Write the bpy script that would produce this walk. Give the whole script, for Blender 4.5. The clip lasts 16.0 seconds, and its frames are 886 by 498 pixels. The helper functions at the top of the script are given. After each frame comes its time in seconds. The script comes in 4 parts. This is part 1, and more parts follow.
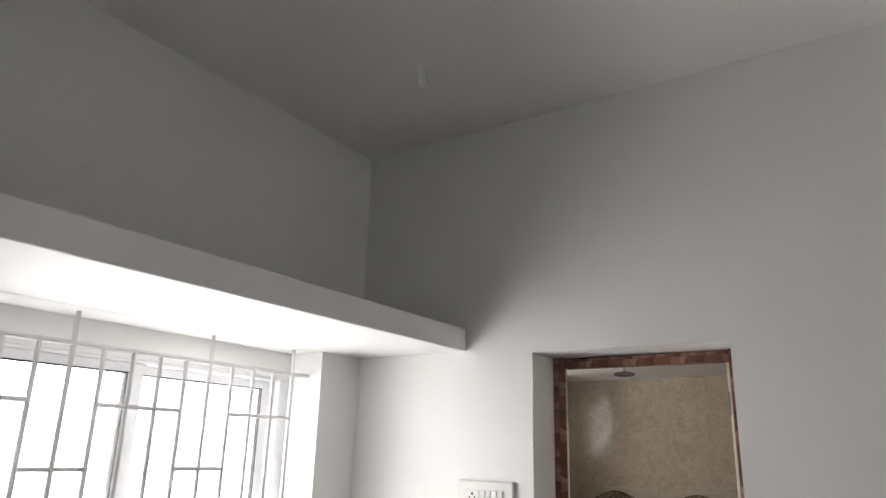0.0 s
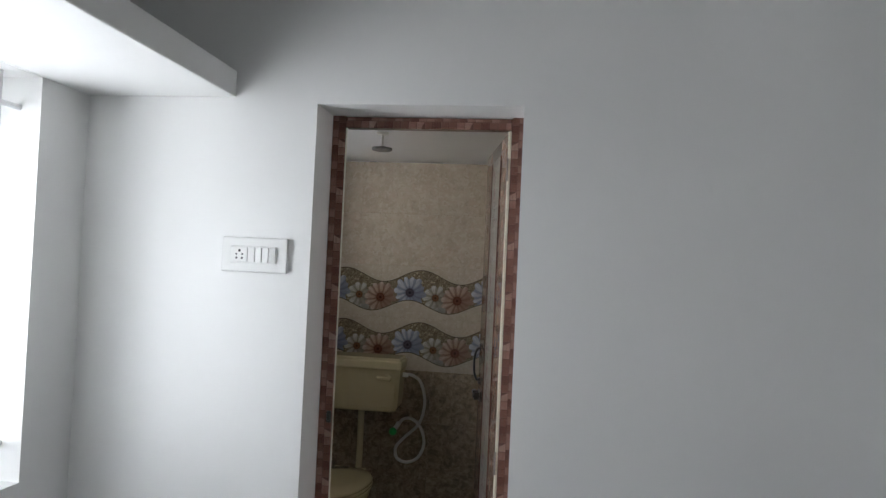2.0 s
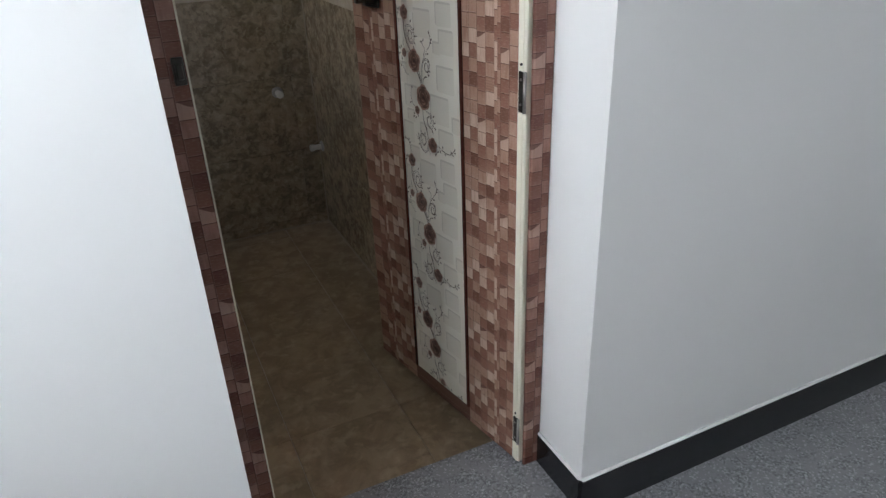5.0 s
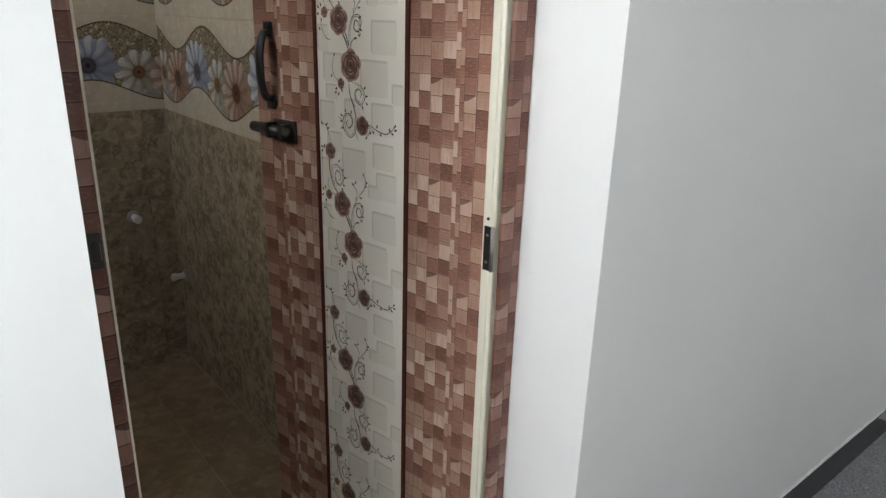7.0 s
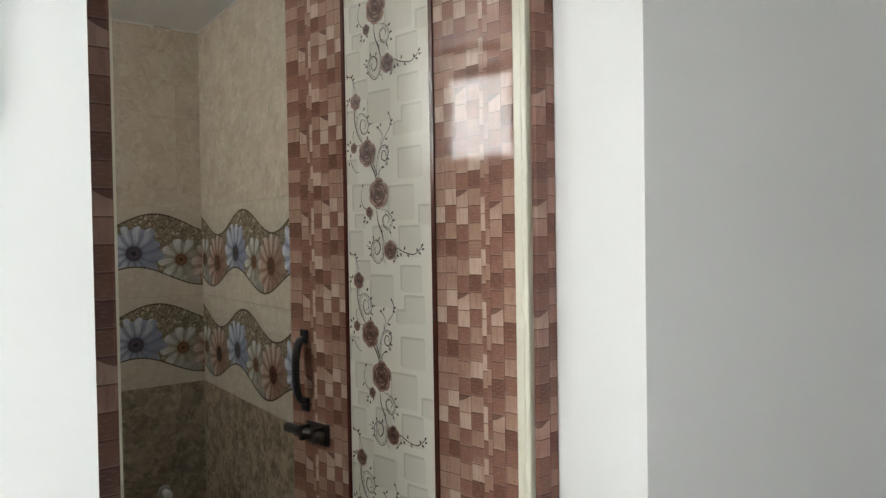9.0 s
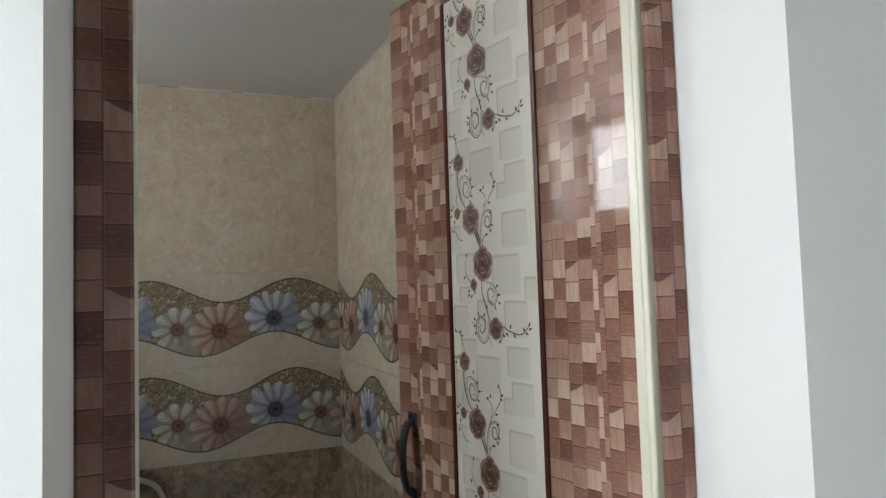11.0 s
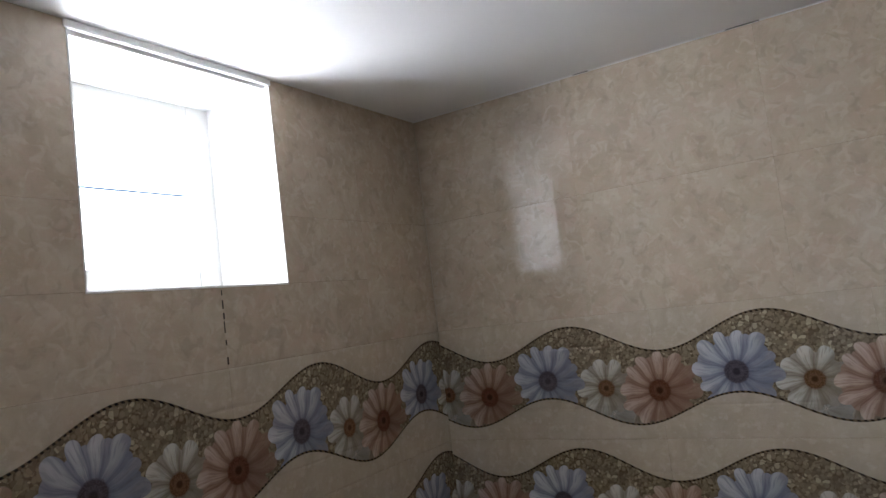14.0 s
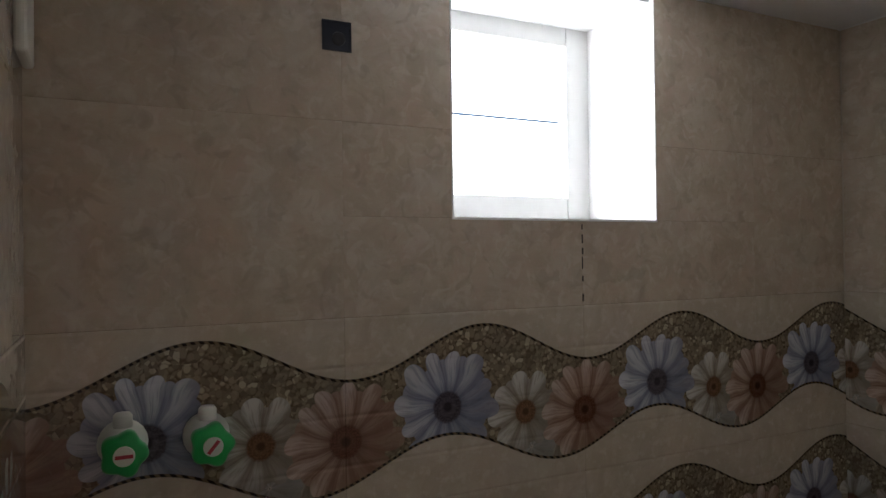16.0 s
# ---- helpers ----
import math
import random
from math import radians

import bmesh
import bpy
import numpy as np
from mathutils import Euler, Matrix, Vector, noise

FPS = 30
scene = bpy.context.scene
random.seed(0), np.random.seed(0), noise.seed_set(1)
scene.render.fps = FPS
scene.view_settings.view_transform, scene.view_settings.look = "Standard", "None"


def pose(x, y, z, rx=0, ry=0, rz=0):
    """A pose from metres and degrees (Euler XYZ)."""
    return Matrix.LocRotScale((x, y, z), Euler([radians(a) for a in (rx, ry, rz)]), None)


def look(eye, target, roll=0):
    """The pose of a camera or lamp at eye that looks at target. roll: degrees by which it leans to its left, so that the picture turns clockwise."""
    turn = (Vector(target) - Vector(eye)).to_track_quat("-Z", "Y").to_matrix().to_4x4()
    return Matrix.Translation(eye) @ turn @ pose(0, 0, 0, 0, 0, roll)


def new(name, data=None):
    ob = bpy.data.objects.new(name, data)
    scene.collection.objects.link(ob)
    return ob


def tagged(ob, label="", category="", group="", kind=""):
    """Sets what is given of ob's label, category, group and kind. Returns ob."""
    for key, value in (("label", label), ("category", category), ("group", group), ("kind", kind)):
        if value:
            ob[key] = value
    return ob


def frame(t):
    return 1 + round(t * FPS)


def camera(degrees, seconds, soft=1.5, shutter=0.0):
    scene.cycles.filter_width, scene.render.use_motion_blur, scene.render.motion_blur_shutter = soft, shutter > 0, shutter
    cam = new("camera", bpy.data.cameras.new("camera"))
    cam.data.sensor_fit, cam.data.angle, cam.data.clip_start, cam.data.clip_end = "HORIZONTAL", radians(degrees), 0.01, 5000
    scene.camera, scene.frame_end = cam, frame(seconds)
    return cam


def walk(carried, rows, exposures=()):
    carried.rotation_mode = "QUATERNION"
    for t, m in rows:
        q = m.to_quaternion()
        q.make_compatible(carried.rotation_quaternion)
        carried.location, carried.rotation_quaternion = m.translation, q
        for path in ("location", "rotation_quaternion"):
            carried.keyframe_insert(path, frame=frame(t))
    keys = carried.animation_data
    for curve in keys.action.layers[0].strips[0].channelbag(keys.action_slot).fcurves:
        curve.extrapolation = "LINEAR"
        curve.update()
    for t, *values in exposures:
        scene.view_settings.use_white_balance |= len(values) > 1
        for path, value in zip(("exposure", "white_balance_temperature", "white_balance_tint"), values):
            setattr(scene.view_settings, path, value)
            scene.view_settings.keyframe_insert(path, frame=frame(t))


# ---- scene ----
cam = camera(66.0, 16.0, soft=1.4)
PATH = [
    (0, (1.061, -2.106, 1.665), (-0.023, -0.524, 2.233), 1.6),
    (0.5, (0.967, -2.043, 1.627), (0.199, -0.281, 2.181), 1.6),
    (1, (0.85, -2.032, 1.586), (0.297, -0.152, 1.986), 0.6),
    (1.5, (0.758, -2.042, 1.548), (0.425, -0.084, 1.784), 2.0),
    (2, (0.703, -2.036, 1.514), (0.423, -0.057, 1.56), 2.6),
    (2.4, (0.65, -1.98, 1.438), (0.373, -0.01, 1.229), 0.0),
    (2.5, (0.634, -1.954, 1.429), (0.405, 0.024, 1.237), 0.0),
    (3, (0.546, -1.769, 1.374), (0.218, 0.16, 0.957), -1.1),
    (3.5, (0.409, -1.545, 1.282), (0.302, 0.36, 0.683), 1.2),
    (3.7, (0.328, -1.465, 1.264), (0.286, 0.399, 0.54), -0.7),
    (5.8, (-0.108, -0.59, 1.174), (0.977, 0.845, 0.3), 1.2),
    (6, (-0.11, -0.572, 1.177), (1.007, 0.85, 0.322), 1.7),
    (6.5, (-0.107, -0.556, 1.194), (1.052, 0.879, 0.419), 1.6),
    (7, (-0.103, -0.551, 1.229), (1.101, 0.906, 0.576), 1.7),
    (7.5, (-0.1, -0.553, 1.267), (1.089, 0.979, 0.778), 1.0),
    (8, (-0.105, -0.558, 1.309), (1.086, 1.02, 1.005), 0.6),
    (8.5, (-0.1, -0.554, 1.352), (1.097, 1.041, 1.2), 0.0),
    (10.8, (0.035, -0.528, 1.428), (0.937, 1.252, 1.567), -2.7),
    (11, (0.064, -0.476, 1.427), (0.838, 1.365, 1.54), -1.8),
    (11.5, (0.151, -0.32, 1.41), (0.624, 1.619, 1.526), -1.5),
    (12, (0.231, -0.118, 1.451), (0.408, 1.869, 1.597), -3.1),
    (12.5, (0.302, 0.026, 1.505), (0.025, 2.005, 1.606), -3.6),
    (13, (0.353, 0.111, 1.529), (-0.282, 2.005, 1.62), -4.4),
    (13.5, (0.321, 0.158, 1.536), (-0.536, 1.96, 1.678), -6.1),
    (14, (0.24, 0.223, 1.561), (-0.79, 1.929, 1.732), -7.0),
    (14.5, (0.216, 0.302, 1.58), (-1.13, 1.763, 1.814), -6.6),
    (15, (0.199, 0.33, 1.583), (-1.408, 1.485, 1.87), -7.9),
    (15.5, (0.204, 0.339, 1.589), (-1.578, 1.195, 1.891), -7.3),
    (16, (0.208, 0.332, 1.591), (-1.586, 1.216, 1.61), -0.7),
]
walk(cam, [(t, look(eye, target, roll)) for t, eye, target, roll in PATH],
     exposures=[(0.0, -0.33, 7050, 17), (1.5, -0.46, 6650, 14), (2.5, -0.42, 6150, 13), (3.5, -0.02, 5950, 15), (5.8, 0.12, 6450, 12), (7.0, 0.15, 6600, 12), (8.0, -0.03, 6850, 11), (8.5, -0.06, 6850, 10),
                (11.0, 0.0, 6450, 9), (11.2, 0.05, 6450, 9), (11.5, 0.32, 6850, 16), (12.0, 0.78, 7150, 12), (12.5, 1.04, 6850, 5), (13.0, 0.72, 6450, 6), (14.0, 0.19, 6150, 16), (14.5, -0.50, 6150, 15), (15.5, -1.06, 6250, 17), (16.0, -0.33, 6300, 16)])

# ---- daylight ----
world = bpy.data.worlds.new("daylight")
scene.world = world
world.use_nodes = True
wn = world.node_tree.nodes
sky = wn.new("ShaderNodeTexSky")
sky.sky_type, sky.sun_disc = "NISHITA", False
sky.sun_elevation, sky.sun_rotation = radians(60), radians(110)
world.node_tree.links.new(sky.outputs[0], wn["Background"].inputs[0])
wn["Background"].inputs[1].default_value = 0.1


def window_light(name, y0, y1, z0, z1, x, power, colour):
    """Sky light that comes in through a window of the outer wall."""
    data = bpy.data.lights.new(name, "AREA")
    data.shape, data.size, data.size_y = "RECTANGLE", y1 - y0, z1 - z0
    data.energy, data.color = power, colour
    ob = new(name, data)
    c = ((x, (y0 + y1) / 2, (z0 + z1) / 2))
    ob.matrix_world = look(c, (c[0] + 1, c[1], c[2]))
    return ob


window_light("bedroom_window_light", -1.10, 0.75, 0.0, 2.15, -1.30, 122, (0.93, 0.97, 1.0))
window_light("bathroom_window_light", 0.60, 1.48, 1.53, 2.55, -1.22, 47, (0.96, 0.98, 1.0))

# ---- materials ----


class Graph:
    """Short forms for building a node material."""

    def __init__(self, name, roughness=0.5, metallic=0.0, coat=0.0, specular=0.5):
        self.mat = bpy.data.materials.new(name)
        self.mat.use_nodes = True
        self.nt = self.mat.node_tree
        self.bsdf = self.nt.nodes["Principled BSDF"]
        self.put("Roughness", roughness)
        self.put("Metallic", metallic)
        self.put("Coat Weight", coat)
        self.put("Specular IOR Level", specular)

    def link(self, v, socket):
        if isinstance(v, bpy.types.NodeSocket):
            self.nt.links.new(v, socket)
        elif isinstance(v, tuple) and len(v) == 3 and socket.type == "RGBA":
            socket.default_value = (*v, 1)
        else:
            socket.default_value = v

    def put(self, key, v):
        self.link(v, self.bsdf.inputs[key])

    def m(self, op, a, b=0.0, c=0.0):
        n = self.nt.nodes.new("ShaderNodeMath")
        n.operation = op
        for s, v in zip(n.inputs, (a, b, c)):
            self.link(v, s)
        return n.outputs[0]

    def mix(self, f, a, b, blend="MIX"):
        n = self.nt.nodes.new("ShaderNodeMix")
        n.data_type, n.blend_type = "RGBA", blend
        self.link(f, n.inputs[0])
        self.link(a, n.inputs[6])
        self.link(b, n.inputs[7])
        return n.outputs[2]

    def step(self, v, lo, hi):
        n = self.nt.nodes.new("ShaderNodeMapRange")
        n.interpolation_type = "SMOOTHSTEP"
        for i, x in enumerate((v, lo, hi, 0.0, 1.0)):
            self.link(x, n.inputs[i])
        return n.outputs[0]

    def coord(self, kind="Object"):
        return self.nt.nodes.new("ShaderNodeTexCoord").outputs[kind]

    def uv(self):
        n = self.nt.nodes.new("ShaderNodeSeparateXYZ")
        self.nt.links.new(self.coord("UV"), n.inputs[0])
        return n.outputs[0], n.outputs[1]

    def vec(self, x, y, z=0.0):
        n = self.nt.nodes.new("ShaderNodeCombineXYZ")
        for s, v in zip(n.inputs, (x, y, z)):
            self.link(v, s)
        return n.outputs[0]

    def noise(self, scale, detail=4.0, where=None, rough=0.55, distort=0.0):
        n = self.nt.nodes.new("ShaderNodeTexNoise")
        self.nt.links.new(where or self.coord(), n.inputs["Vector"])
        n.inputs["Scale"].default_value, n.inputs["Detail"].default_value = scale, detail
        n.inputs["Roughness"].default_value, n.inputs["Distortion"].default_value = rough, distort
        return n.outputs[0]

    def cells(self, scale, where=None, out="Color"):
        n = self.nt.nodes.new("ShaderNodeTexVoronoi")
        self.nt.links.new(where or self.coord(), n.inputs["Vector"])
        n.inputs["Scale"].default_value = scale
        return n.outputs[out]

    def white(self, where):
        n = self.nt.nodes.new("ShaderNodeTexWhiteNoise")
        n.noise_dimensions = "2D"
        self.nt.links.new(where, n.inputs["Vector"])
        return n.outputs[0]

    def one(self):
        return self.nt.nodes.new("ShaderNodeObjectInfo").outputs["Random"]

    def bump(self, height, strength=0.2, distance=0.002):
        n = self.nt.nodes.new("ShaderNodeBump")
        n.inputs["Strength"].default_value, n.inputs["Distance"].default_value = strength, distance
        self.nt.links.new(height, n.inputs["Height"])
        self.nt.links.new(n.outputs[0], self.bsdf.inputs["Normal"])


def paint(name, colour, dirt, roughness=0.6):
    g = Graph(name, roughness, specular=0.35)
    broad = g.noise(1.3, 3)
    fine = g.noise(55, 4)
    spots = g.step(g.noise(7, 6), 0.68, 0.78)
    c = g.mix(g.step(broad, 0.35, 0.75), colour, dirt)
    g.put("Base Color", g.mix(g.m("MULTIPLY", spots, 0.25), c, tuple(x * 0.86 for x in dirt)))
    g.bump(g.m("ADD", g.m("MULTIPLY", fine, 0.4), g.noise(6, 2)), 0.12, 0.004)
    return g.mat


def plain(name, colour, roughness=0.4, metallic=0.0, vary=0.1, scale=40, coat=0.0, bump=0.05):
    g = Graph(name, roughness, metallic, coat)
    n = g.noise(scale, 4)
    g.put("Base Color", g.mix(n, tuple(x * (1 - vary) for x in colour), tuple(min(1, x * (1 + vary)) for x in colour)))
    g.bump(n, bump, 0.001)
    return g.mat


def mottled(name, low, mid, high, scale, roughness, blush=None, chips=0.0):
    """Glazed tile with a cloudy, marbled print."""
    g = Graph(name, roughness)
    u, v = g.uv()
    r = g.m("MULTIPLY", g.one(), 37.0)
    p = g.vec(u, v, r)
    a, b = g.noise(scale, 6, p, 0.65, 0.6), g.noise(scale * 2.4, 5, p, 0.55, 0.5)
    c = g.mix(g.step(a, 0.36, 0.64), low, mid)
    c = g.mix(g.m("MULTIPLY", g.step(b, 0.50, 0.70), 0.5), c, high)
    c = g.mix(g.m("MULTIPLY", g.step(g.noise(scale * 1.7, 3, p), 0.60, 0.70), 0.45), c, low)
    if blush:
        c = g.mix(g.m("MULTIPLY", g.step(g.noise(scale * 1.3, 5, g.vec(v, u, r), 0.7, 1.2), 0.45, 0.64), 0.5), c, blush)
        c = g.mix(g.m("MULTIPLY", g.step(g.noise(scale * 2.8, 2, p, 0.5, 1.0), 0.53, 0.70), 0.38), c, tuple(1.06 * x for x in high))
        c = g.mix(g.m("MULTIPLY", g.step(g.noise(scale * 2.5, 2, g.vec(v, u, r), 0.5, 1.0), 0.56, 0.70), 0.42), c, tuple(0.78 * x for x in low))
    if chips:
        # small printed stone chips, some dark and some pale
        s = g.nt.nodes.new("ShaderNodeSeparateColor")
        g.nt.links.new(g.cells(44, g.mix(0.03, p, g.cells(30, p))), s.inputs[0])
        c = g.mix(g.m("MULTIPLY", g.step(s.outputs[0], 0.55, 0.85), chips), c, tuple(0.62 * x for x in low))
        c = g.mix(g.m("MULTIPLY", g.step(s.outputs[1], 0.62, 0.92), chips), c, high)
    tone = g.m("MULTIPLY_ADD", g.one(), 0.02 if blush else 0.08, 0.99 if blush else 0.96)
    g.put("Base Color", g.mix(1.0, c, g.vec(tone, tone, tone), "MULTIPLY"))
    g.put("Roughness", g.m("MULTIPLY_ADD", g.noise(5, 3), 0.03, roughness - 0.012))
    g.bump(g.m("ADD", g.noise(5, 2, p), g.m("MULTIPLY", b, 0.06)), 0.010, 0.003)
    return g.mat


BEIGE = (0.485, 0.415, 0.318), (0.55, 0.482, 0.38), (0.62, 0.562, 0.465)


def daisy_tile():
    """Beige tile with a wavy pebble band of daisies: tile 0.45 wide and 0.30 high, print from the tile's own corner."""
    g = Graph("daisy_border_tile", 0.06)
    u, v = g.uv()
    p = g.vec(u, v, 0.0)

    def wave(mid, amp, at):
        return g.m("MULTIPLY_ADD", g.m("COSINE", g.m("MULTIPLY", g.m("SUBTRACT", u, at), 2 * math.pi / 0.45)), amp, mid)

    top, low = wave(0.2400, 0.0365, 0.240), wave(0.068, 0.034, 0.173)
    a = g.noise(16, 6, p, 0.65, 0.6)
    base = g.mix(g.step(a, 0.36, 0.64), BEIGE[0], BEIGE[1])
    base = g.mix(g.m("MULTIPLY", g.step(g.noise(52, 4, p), 0.5, 0.7), 0.6), base, BEIGE[2])
    # pebbles
    warp = g.mix(0.03, p, g.cells(60, p))
    tone = g.nt.nodes.new("ShaderNodeSeparateColor")
    g.nt.links.new(g.cells(120, warp), tone.inputs[0])
    c = g.mix(tone.outputs[0], (0.135, 0.106, 0.070), (0.31, 0.255, 0.175))
    c = g.mix(g.step(tone.outputs[1], 0.84, 0.95), c, (0.46, 0.40, 0.28))
    c = g.mix(g.step(g.cells(120, warp, "Distance"), 0.5, 0.9), c, (0.12, 0.09, 0.055))

    def flower(c, cu, cv, size, petals, light, gap, tip, heart, hsize, turn):
        """Long overlapping petals round a small heart, deeper in colour towards one side."""
        du = g.m("SUBTRACT", g.m("FLOORED_MODULO", g.m("ADD", g.m("SUBTRACT", u, cu), 0.225), 0.45), 0.225)
        dv = g.m("SUBTRACT", v, cv)
        r = g.m("SQRT", g.m("ADD", g.m("MULTIPLY", du, du), g.m("MULTIPLY", dv, dv)))
        ang = g.m("ADD", g.m("MULTIPLY_ADD", g.noise(11, 1, p), 0.5, turn), g.m("ARCTAN2", dv, du))
        rr = g.m("DIVIDE", r, size)
        side = g.step(g.m("ADD", g.m("MULTIPLY_ADD", dv, -0.55, du), g.m("MULTIPLY_ADD", g.noise(30, 2, p), 0.05, -0.025)), -0.25 * size, 0.60 * size)
        for back in (1, 0):
            k = g.m("MULTIPLY_ADD", ang, petals / (2 * math.pi), 0.5 * back + 40.0)
            lone = g.white(g.vec(g.m("FLOORED_MODULO", g.m("FLOOR", k), float(petals)), 3.0 + back + cu))
            off = g.m("MULTIPLY", g.m("ABSOLUTE", g.m("SUBTRACT", g.m("FRACT", k), 0.5)), 2.0)
            reach = g.m("MULTIPLY", g.m("MULTIPLY_ADD", lone, 0.18, 0.86 - 0.16 * back), size)
            round_tip = g.m("SQRT", g.m("MAXIMUM", g.m("SUBTRACT", 1.0, g.m("POWER", off, 2.2)), 0.0))
            edge = g.m("MULTIPLY", reach, g.m("MULTIPLY_ADD", round_tip, 0.52, 0.48))
            inside = g.step(g.m("SUBTRACT", edge, r), -0.0008, 0.0012)
            if not back:
                inside = g.m("MULTIPLY", inside, g.m("SUBTRACT", 1.0, g.step(off, 0.80, 0.92)))
            pet = g.mix(g.step(rr, 0.30, 0.90), light, tip)
            pet = g.mix(g.m("MULTIPLY", lone, 0.30), pet, light)
            veins = g.noise(1.0, 2, g.vec(g.m("MULTIPLY", k, 9.0), g.m("MULTIPLY", rr, 2.5), cu))
            pet = g.mix(g.m("MULTIPLY", g.step(veins, 0.42, 0.66), 0.42), pet, gap)
            pet = g.mix(g.m("MULTIPLY", g.step(off, 0.40, 0.95), 0.70), pet, gap)
            pet = g.mix(g.m("MULTIPLY", g.step(g.m("FRACT", k), 0.45, 0.05), 0.34), pet, gap)
            pet = g.mix(g.m("MULTIPLY", side, 0.74), pet, g.mix(0.20, gap, light))
            if back:
                pet = g.mix(0.55, pet, gap)
            c = g.mix(g.m("MULTIPLY", inside, g.m("MULTIPLY_ADD", side, -0.14, 1.0)), c, pet)
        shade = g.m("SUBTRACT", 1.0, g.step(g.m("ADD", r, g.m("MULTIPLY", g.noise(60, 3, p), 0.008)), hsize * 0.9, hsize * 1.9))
        c = g.mix(g.m("MULTIPLY", shade, 0.55), c, tuple(0.6 * x + 0.4 * y for x, y in zip(gap, heart)))
        core = g.m("SUBTRACT", 1.0, g.step(g.m("ADD", r, g.m("MULTIPLY", g.noise(240, 2, p), 0.005)), hsize - 0.001, hsize + 0.005))
        c = g.mix(core, c, g.mix(g.step(g.noise(320, 2, p), 0.4, 0.65), heart, tuple(x * 1.5 + 0.01 for x in heart)))
        ring_ = g.m("SUBTRACT", 1.0, g.step(r, hsize * 0.42, hsize * 0.72))
        c = g.mix(g.m("MULTIPLY", ring_, 0.30), c, tuple(x * 1.9 + 0.03 for x in heart))
        return g.mix(g.m("SUBTRACT", 1.0, g.step(r, hsize * 0.18, hsize * 0.42)), c, tuple(x * 0.6 for x in heart))

    c = flower(c, 0.400, 0.078, 0.052, 8, (0.34, 0.30, 0.24), (0.13, 0.09, 0.06), (0.46, 0.43, 0.38), (0.08, 0.05, 0.03), 0.008, 0.9)
    c = flower(c, 0.335, 0.060, 0.056, 7, (0.40, 0.40, 0.37), (0.20, 0.19, 0.16), (0.52, 0.53, 0.51), (0.34, 0.31, 0.26), 0.004, 0.2)
    c = flower(c, 0.323, 0.122, 0.076, 9, (0.47, 0.44, 0.37), (0.16, 0.130, 0.088), (0.63, 0.62, 0.57), (0.115, 0.058, 0.026), 0.021, 0.4)
    c = flower(c, 0.0, 0.112, 0.097, 12, (0.44, 0.305, 0.230), (0.160, 0.074, 0.044), (0.58, 0.46, 0.38), (0.095, 0.036, 0.018), 0.026, 0.1)
    c = flower(c, 0.173, 0.146, 0.100, 12, (0.44, 0.465, 0.52), (0.116, 0.136, 0.210), (0.58, 0.595, 0.63), (0.062, 0.052, 0.066), 0.026, 0.2)
    band = g.m("MULTIPLY", g.step(g.m("SUBTRACT", top, v), -0.0006, 0.0006), g.step(g.m("SUBTRACT", v, low), -0.0006, 0.0006))
    c = g.mix(band, base, c)
    near = g.m("MINIMUM", g.m("ABSOLUTE", g.m("SUBTRACT", top, v)), g.m("ABSOLUTE", g.m("SUBTRACT", v, low)))
    rope = g.m("SUBTRACT", 1.0, g.step(near, 0.0016, 0.0030))
    twist = g.step(g.m("SINE", g.m("MULTIPLY", g.m("MULTIPLY_ADD", v, 0.8, u), 2 * math.pi / 0.012)), -0.2, 0.3)
    c = g.mix(rope, c, g.mix(twist, (0.018, 0.014, 0.01), (0.17, 0.13, 0.08)))
    g.put("Base Color", c)
    g.put("Roughness", g.m("MULTIPLY_ADD", g.noise(5, 3), 0.04, 0.04))
    # embossed courses across the tile
    course = g.m("ABSOLUTE", g.m("SUBTRACT", g.m("FLOORED_MODULO", g.m("ADD", v, 0.0375), 0.075), 0.0375))
    g.bump(g.m("ADD", g.m("MULTIPLY", g.step(course, 0.0, 0.005), 1.2), g.m("MULTIPLY", g.noise(9, 2, p), 0.4)), 0.32, 0.003)
    return g.mat


COLUMNS = (0.0205, 0.0235, 0.0245, 0.025, 0.0085, 0.0085, 0.0235, 0.041)  # widths of the print's columns
ROW = 0.1605 / 6
SLIP = (0.05, 0.02, 0.20, 0.10, 0.60, 0.40, 0.96, 0.70)
# tones of one repeat, column by column from the top down; w: a dark wedge, s: cross grain
TONES = ("231122", "312022", "w31121", "212s30", "331321", "112121", "w21101", "201212")


